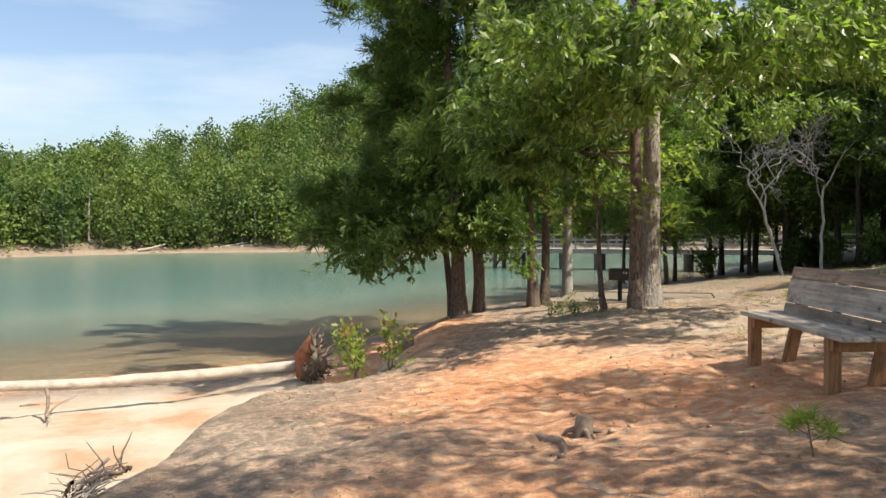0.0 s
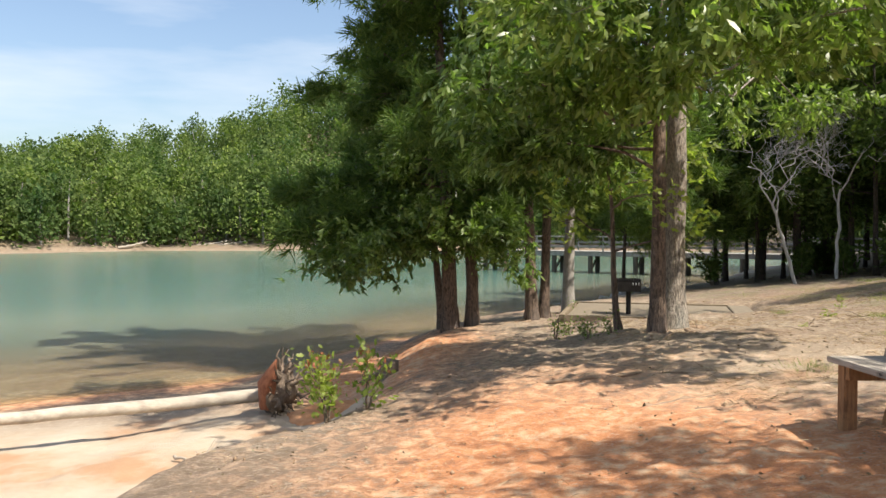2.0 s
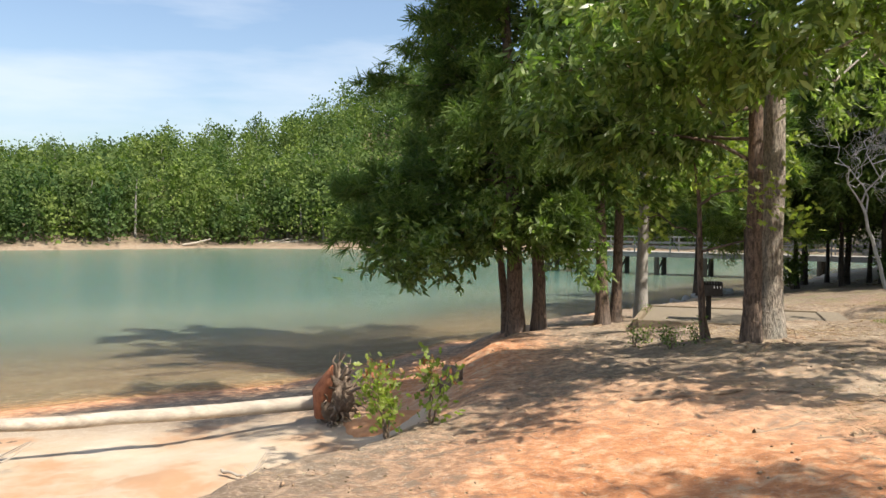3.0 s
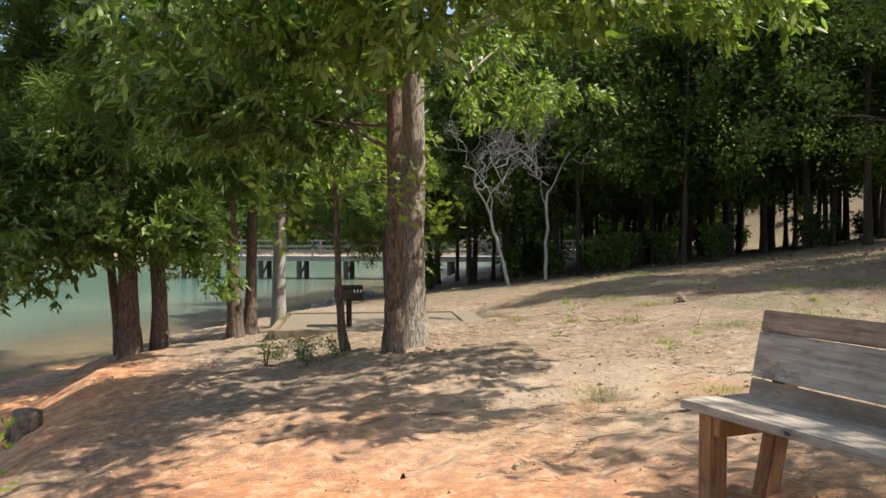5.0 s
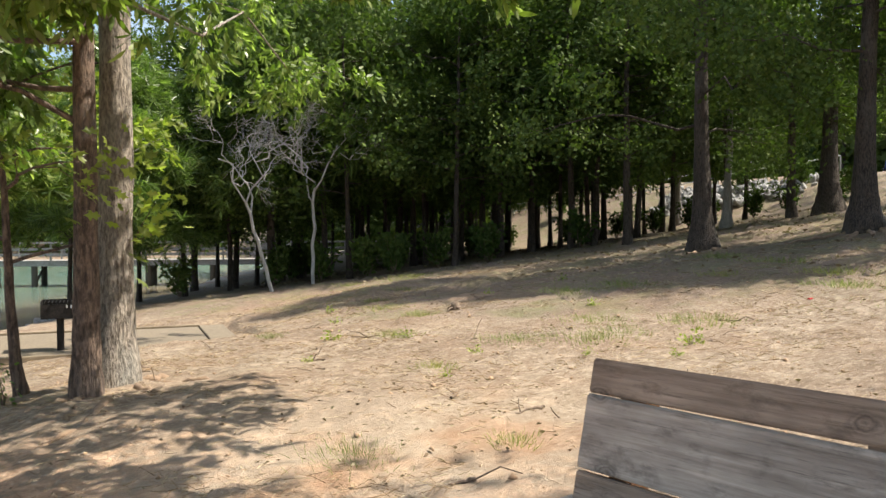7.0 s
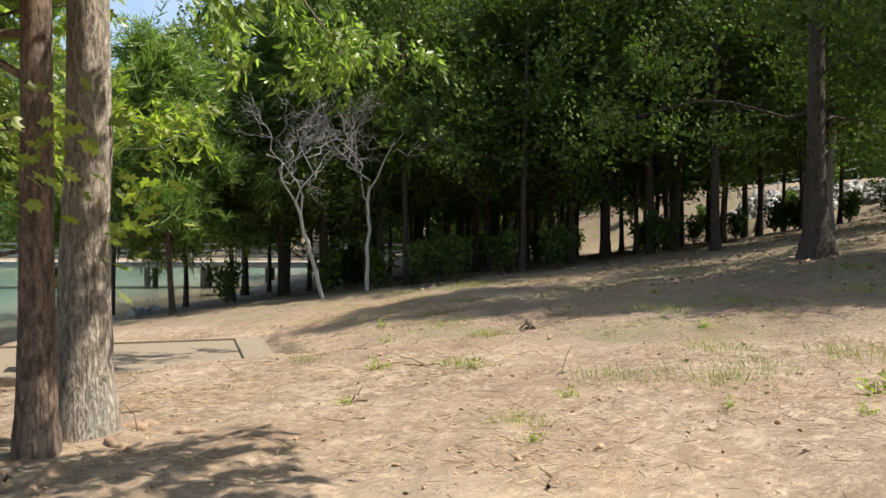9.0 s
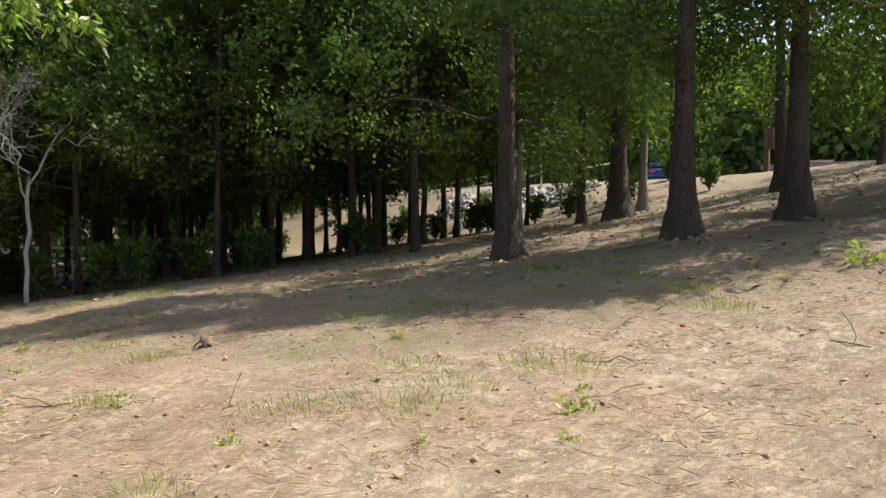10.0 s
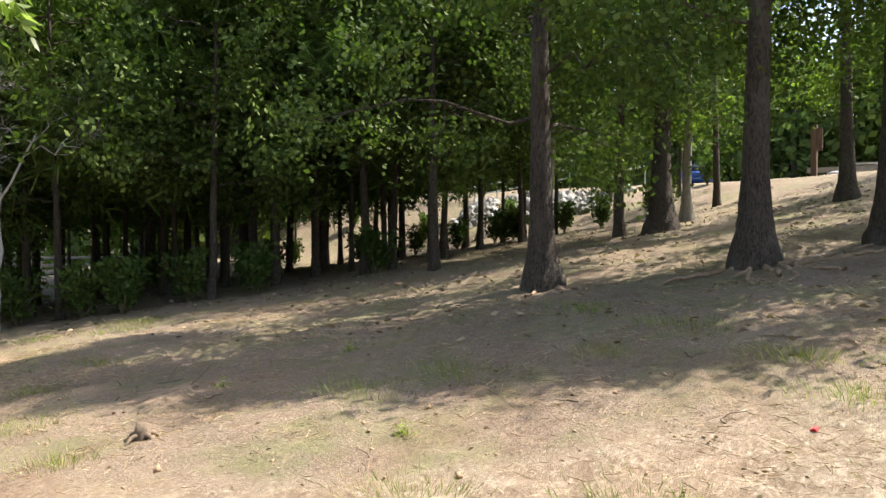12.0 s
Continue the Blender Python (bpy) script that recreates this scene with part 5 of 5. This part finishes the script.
def build_road():
    n = 60
    ys = np.linspace(-40, 75, n)
    v, f = [], []
    for y in ys:
        for x in (45.6, 49, 53.5):
            v.append((x, y, ground_at(x, y) + 0.05))
    for k in range(n - 1):
        for j in range(2):
            a = k * 3 + j
            f.append((a, a + 1, a + 4, a + 3))
    me = mesh_of("road", np.array(v), np.array(f), M["asphalt"])
    tagged(new("road", me), "pale grey access road at the top of the slope", "road", kind="structure")
    root = thing("timber_barrier", (0, 0, 0), "low weathered timber rail beside the road", "barrier")
    y = -6.0
    while y < 21:
        z = ground_at(44.6, y)
        part("barrier_post", box_bm((0.16, 0.16, 0.7), (44.6, y, z + 0.2), 0.01), M["dock_wood"], root)
        y += 2.7
    part("barrier_rail", box_bm((0.14, 27, 0.22), (44.5, 7.5, 4.3 + 0.42), 0.012), M["dock_wood"], root)


def build_sign():
    x, y = 44.0, 20.6
    root = thing("sign_post", Matrix.Translation((x, y, ground_at(x, y))), "tall brown timber post with a narrow sign", "sign")
    part("post", box_bm((0.24, 0.24, 2.6), (0, 0, 1.1), 0.015), M["post_wood"], root)
    part("sign_board", box_bm((0.07, 0.22, 1.0), (-0.05, -0.24, 1.75), 0.01), M["post_wood"], root, "narrow edge-on sign board")
    rb = bmesh.new()
    bmesh.ops.create_icosphere(rb, subdivisions=2, radius=0.4)
    for v in rb.verts:
        v.co.z *= 0.6
        v.co *= 1 + 0.3 * noise.noise(v.co * 3)
    ob = part("boulder", rb, M["rock"], None, smooth=True)
    ob.location = (43.6, 19.6, ground_at(43.6, 19.6) + 0.08)
    tagged(ob, "pale boulder at the foot of the post", "rock")


def build_car():
    root = thing("parked_car", Matrix.Translation((50.5, 28.3, ground_at(50.5, 28.3) + 0.05)) @ Matrix.Rotation(radians(24), 4, "Z"), "dark blue sedan parked on the road", "car")
    bm = bmesh.new()
    prof = [(-2.2, 0.35), (-2.25, 0.75), (-2.05, 0.92), (-1.35, 0.98), (1.0, 0.98), (2.0, 0.85), (2.25, 0.65), (2.25, 0.35)]
    a = [bm.verts.new((x, -0.88, z)) for x, z in prof]
    b = [bm.verts.new((x, 0.88, z)) for x, z in prof]
    bm.faces.new(a)
    bm.faces.new(b[::-1])
    for i in range(len(prof)):
        j = (i + 1) % len(prof)
        bm.faces.new((a[j], a[i], b[i], b[j]))
    bmesh.ops.recalc_face_normals(bm, faces=bm.faces)
    bmesh.ops.bevel(bm, geom=list(bm.edges), offset=0.06, segments=2, affect="EDGES")
    part("body", bm, M["car_paint"], root, smooth=True)
    bm = bmesh.new()
    prof = [(-1.55, 0.97), (-0.95, 1.42), (0.35, 1.44), (1.1, 0.97)]
    a = [bm.verts.new((x, -0.78 + 0.14 * (z > 1.2), z)) for x, z in prof]
    b = [bm.verts.new((x, 0.78 - 0.14 * (z > 1.2), z)) for x, z in prof]
    bm.faces.new(a)
    bm.faces.new(b[::-1])
    for i in range(4):
        j = (i + 1) % 4
        bm.faces.new((a[j], a[i], b[i], b[j]))
    bmesh.ops.recalc_face_normals(bm, faces=bm.faces)
    bmesh.ops.bevel(bm, geom=list(bm.edges), offset=0.05, segments=2, affect="EDGES")
    part("cabin_glass", bm, M["car_glass"], root, smooth=True)
    part("roof", box_bm((1.35, 1.22, 0.05), (-0.3, 0, 1.45), 0.02), M["car_paint"], root)
    for x in (-1.4, 1.4):
        for y in (-0.86, 0.86):
            w = part("wheel", tube([(x, y - 0.1, 0.32), (x, y + 0.1, 0.32)], [0.32, 0.32], 20), M["rubber"], root, smooth=True)
            part("rim", tube([(x, y - 0.11, 0.32), (x, y - 0.105, 0.32), (x, y + 0.105, 0.32), (x, y + 0.11, 0.32)], [0.01, 0.2, 0.2, 0.01], 16), M["galv"], w)
    for y in (-0.62, 0.62):
        part("tail_light", box_bm((0.05, 0.32, 0.12), (-2.24, y, 0.76), 0.01), M["red_cloth"], root, "red tail light")


def build_picnic_table():
    root = thing("picnic_table", Matrix.Translation((46.8, 19.2, ground_at(46.8, 19.2) + 0.05)) @ Matrix.Rotation(radians(20), 4, "Z"), "low weathered timber picnic table beside the road", "table")
    for k in range(5):
        part("top_board", box_bm((0.14, 1.9, 0.04), (-0.3 + 0.15 * k, 0, 0.74), 0.005), M["dock_wood"], root)
    for sx in (-0.65, 0.65):
        part("seat_board", box_bm((0.26, 1.9, 0.04), (sx, 0, 0.44), 0.005), M["dock_wood"], root)
    for sy in (-0.65, 0.65):
        part("cross_rail", box_bm((1.5, 0.05, 0.1), (0, sy, 0.39), 0.004), M["dock_wood"], root)
        for sx in (-1, 1):
            part("leg", box_bm((0.1, 0.05, 0.85), (sx * 0.42, sy + 0.05, 0.37), 0.004, Matrix.Rotation(radians(-sx * 25), 4, "Y")), M["dock_wood"], root)


def build_bin():
    x, y = 49.5, 14.2
    root = thing("waste_bin", Matrix.Translation((x, y, ground_at(x, y) + 0.05)), "dark steel waste container under the trees", "bin")
    part("body", box_bm((1.4, 2.0, 1.2), (0, 0, 0.65), 0.04), M["iron"], root)
    part("lid", box_bm((1.46, 2.06, 0.1), (0, 0, 1.3), 0.03), M["iron"], root)


build_picnic_table()
build_bin()
build_road()
build_sign()
build_car()

# fallen logs on the far shore
for k, (x, y, a, ln) in enumerate([(-29, 103.2, 0.5, 5), (-26, 103.4, 0.45, 4.5), (-16, 102.6, 0.1, 4), (-37, 100.0, 0.2, 3)]):
    r = np.random.default_rng(700 + k)
    root = thing("far_log", (x, y, ground_at(x, y) + 0.15), "bleached log lying on the far shore", "log")
    part("stem", tube([(0, 0, 0), (math.cos(a) * ln * 0.5, 0.8, 0.25), (math.cos(a) * ln, 1.6, 0.7)], [0.16, 0.14, 0.08], 8, 0.05, r), M["drift"], root, smooth=True)

# ---------------- grass, weeds, litter ----------------
BLADE = (np.array([(-0.035, 0, 0), (0.035, 0, 0), (0.012, 1, 0.3), (-0.012, 1, 0.3)], float), np.array([(0, 1, 2, 3)]))


def tuft_mesh(n, h, spread, seed, mat):
    r = np.random.default_rng(seed)
    c = np.stack([r.normal(0, spread, n), r.normal(0, spread, n), np.full(n, -0.01)], 1)
    w = np.stack([c[:, 0] * 1.2 / spread * 0.35, c[:, 1] * 1.2 / spread * 0.35, np.ones(n)], 1)
    v, f = leaves(c, w, h, BLADE, r, 0.0, 0.45)
    return mesh_of("tuft", v, f, mat)


tufts = [tuft_mesh(220, 0.07, 0.13, 800 + k, M["grass"]) for k in range(4)] + [tuft_mesh(420, 0.075, 0.26, 810 + k, M["grass"]) for k in range(3)]
tuft_at = [(4.75, 11.85, 4, 0.8), (5.4, 11.2, 0, 0.7), (6.6, 13.6, 1, 0.8), (8.2, 14.2, 5, 0.9), (8.7, 13.6, 4, 1.0), (9.5, 13.8, 6, 1.0), (10.2, 13.2, 5, 1.1), (9.8, 14.6, 4, 0.9), (7.6, 15.8, 1, 1), (9.0, 17.2, 2, 1.1), (9.5, 18.6, 5, 1.0), (11.4, 16.4, 6, 1.1), (12.3, 16.0, 5, 1.2), (13.2, 14.9, 4, 1.0),
           (10.4, 20.6, 1, 1), (11.6, 21.2, 5, 1), (12.4, 12.6, 6, 1.1), (13.4, 13.2, 5, 1.2), (14.4, 14.6, 6, 1.3), (15.1, 16.1, 4, 1.3), (3.0, 3.9, 3, 1.1), (7.0, 17.9, 3, 0.9), (13.9, 24.6, 5, 1.3), (14.6, 25.2, 4, 1.2), (12.9, 25.6, 6, 1.1)]
for x, y, k, s in tuft_at:
    ob = thing("grass_tuft", (0, 0, 0), "sparse dry green grass tuft", "grass", "grass tufts")
    tagged(part("blade_mass", tufts[k], None, ob), kind="stuff")
    ob.matrix_basis = Matrix.Translation(spot(x, y)) @ Matrix.Rotation(x * 7 % 6, 4, "Z") @ Matrix.Diagonal((s, s, s, 1))
weed = None
for k, (x, y, s) in enumerate([(8.85, 12.44, 0.6), (7.9, 12.9, 0.5), (8.3, 12.2, 0.5), (6.3, 13.1, 0.5), (7.3, 13.9, 0.6), (10.6, 15.3, 0.7), (7.0, 16.3, 0.9), (7.6, 15.6, 0.8), (8.2, 18.3, 0.7), (14.05, 11.6, 1.8), (14.5, 11.3, 1.6), (13.9, 11.2, 1.4), (11.0, 18.0, 0.7), (9.3, 20.4, 0.8), (12.6, 17.9, 0.8), (6.0, 15.0, 0.5)]):
    if weed is None:
        weed = build_bush("weed", x, y, 0.1, 4, M["lime_leaf"], 830, 0.055, "small bright green weed in bare soil", None, 3)
        tagged(weed, category="weed", group="weeds")
    else:
        copy_thing(weed, Matrix.Translation(spot(x, y)) @ Matrix.Rotation(k * 1.7, 4, "Z") @ Matrix.Diagonal((s, s, s * 0.8, 1)))


def build_pine_seedling():
    r = np.random.default_rng(840)
    x, y = 2.78, 6.1
    root = thing("pine_seedling", Matrix.Translation(spot(x, y)) @ Matrix.Diagonal((0.85, 0.85, 0.75, 1)), "small soft-needled pine seedling by the path", "seedling")
    part("stem", tube(bend((0, 0, -0.03), (-0.05, 0.02, 0.34), 5, 0.03, r, 0.15), np.linspace(0.008, 0.004, 5), 6), M["root"], root, smooth=True)
    for k in range(4):
        a = k * 1.6
        part("branch", tube(bend((-0.02, 0, 0.12 + 0.03 * k), (math.cos(a) * 0.16, math.sin(a) * 0.16, 0.22 + 0.02 * k), 4, 0.02, r, 0.1), np.linspace(0.005, 0.002, 4), 5), M["root"], root)
    tips = np.array([(math.cos(k * 1.6) * 0.15, math.sin(k * 1.6) * 0.15, 0.21 + 0.02 * k) for k in range(4)] + [(-0.09, 0.03, 0.31), (0.0, -0.02, 0.33)])
    c = np.repeat(tips, 8, 0) + r.normal(0, 0.02, (48, 3))
    w = np.repeat(tips * np.array([3.0, 3.0, 0]) + np.array([0, 0, 0.6]), 8, 0)
    v, f = leaves(c, w, 0.095, THIN_NEEDLES, r, 0, 0.8)
    tagged(part("needles", mesh_of("needles", v, f, M["lime_leaf"]), M["lime_leaf"], root), kind="stuff")


build_pine_seedling()


def scatter(name, n, area, size, mat, seed, label, category, tpl=PLAIN, lift=0.004, gate=None):
    r = np.random.default_rng(seed)
    x, y = r.uniform(area[0], area[1], n), r.uniform(area[2], area[3], n)
    if gate is not None:
        k = gate(x, y, r)
        x, y = x[k], y[k]
    c = np.stack([x, y, land(x, y) + lift], 1)
    a = r.uniform(0, 6.28, len(x))
    w = np.stack([np.cos(a), np.sin(a), r.normal(0, 0.16, len(x))], 1)
    v, f = leaves(c, w, size, tpl, r, 0.0, 0.25)
    me = mesh_of(name, v, f, mat)
    tagged(new(name, me), label, category, kind="stuff")


def on_bank(x, y, r):
    return (x > lip_x(y) + 0.4) & (r.uniform(0, 1, len(x)) < 0.25 + 0.75 * smooth(-0.3, 0.5, lumps(x, y, 0.5)))


scatter("leaf_litter", 7000, (4, 20, 9, 26), 0.04, M["dry_leaf"], 900, "dry brown leaves scattered over the slope", "leaf litter", gate=on_bank)
scatter("leaf_litter", 1500, (-1.5, 6, 3, 20), 0.035, M["dry_leaf"], 901, "dry brown leaves scattered over the clay", "leaf litter", gate=on_bank)
scatter("leaf_litter", 7000, (13, 34, 12, 40), 0.12, M["dry_leaf"], 902, "brown leaf litter on the woodland floor", "leaf litter", gate=on_bank)
scatter("thin_grass", 42000, (8, 26, 9, 27), 0.055, M["grass"], 903, "thin patchy grass on the slope", "grass", tpl=(BLADE[0] @ np.array([[1, 0, 0], [0, 0.6, 0.8], [0, -0.8, 0.6]]), BLADE[1]), lift=0.0,
        gate=lambda x, y, r: (lumps(x, y, 0.55) > 0.12) & (x + 0.3 * (y - 16) > 9.5) & (r.uniform(0, 1, len(x)) < 0.8))


STRAW = (np.array([(-0.022, 0, 0), (0.022, 0, 0), (0.03, 1, 0.0), (0.0, 1, 0.0)], float), np.array([(0, 1, 2, 3)]))


def strewn(x, y, r):
    return (x > lip_x(y) + 0.4) & (r.uniform(0, 1, len(x)) < 0.12 + 0.88 * smooth(-0.25, 0.55, lumps(x, y, 0.8) + 0.6 * lumps(x + 3, y, 2.3)))


scatter("pine_straw", 90000, (3.2, 17, 9, 24), 0.085, M["straw"], 920, "loose pine straw lying in drifts on the slope", "pine straw", tpl=STRAW, lift=0.006, gate=strewn)
scatter("pine_straw", 22000, (-1.6, 5, 3, 20), 0.06, M["straw"], 921, "loose pine straw lying on the clay", "pine straw", tpl=STRAW, lift=0.005, gate=strewn)


def build_pebbles():
    r = np.random.default_rng(910)
    base = np.array([(1, 0, 0), (-1, 0, 0), (0, 1, 0), (0, -1, 0), (0, 0, 0.7), (0, 0, -0.4)], float)
    tri = np.array([(0, 2, 4), (2, 1, 4), (1, 3, 4), (3, 0, 4), (2, 0, 5), (1, 2, 5), (3, 1, 5), (0, 3, 5)])
    n = 2600
    x, y = r.uniform(-2, 14, n), r.uniform(3, 20, n)
    k = x > lip_x(y) + 0.3
    x, y = x[k], y[k]
    s = r.gamma(2.0, 0.0045, len(x)) + 0.005
    v = np.stack([x, y, land(x, y)], 1)[:, None] + s[:, None, None] * (base[None] + r.normal(0, 0.25, (len(x), 6, 3)))
    f = (np.arange(len(x)) * 6)[:, None, None] + tri[None]
    tagged(new("soil_clods", mesh_of("soil_clods", v.reshape(-1, 3), f.reshape(-1, 3), M["clod"])), "small clods and pebbles on the bare soil", "pebbles", kind="stuff")


build_pebbles()
ob = part("red_scrap", box_bm((0.08, 0.04, 0.012), (0, 0, 0.006), 0.004, wear=0.006), M["red_cloth"], None)
ob.location = spot(11.73, 12.79)
tagged(ob, "scrap of red wrapper on the slope", "litter")
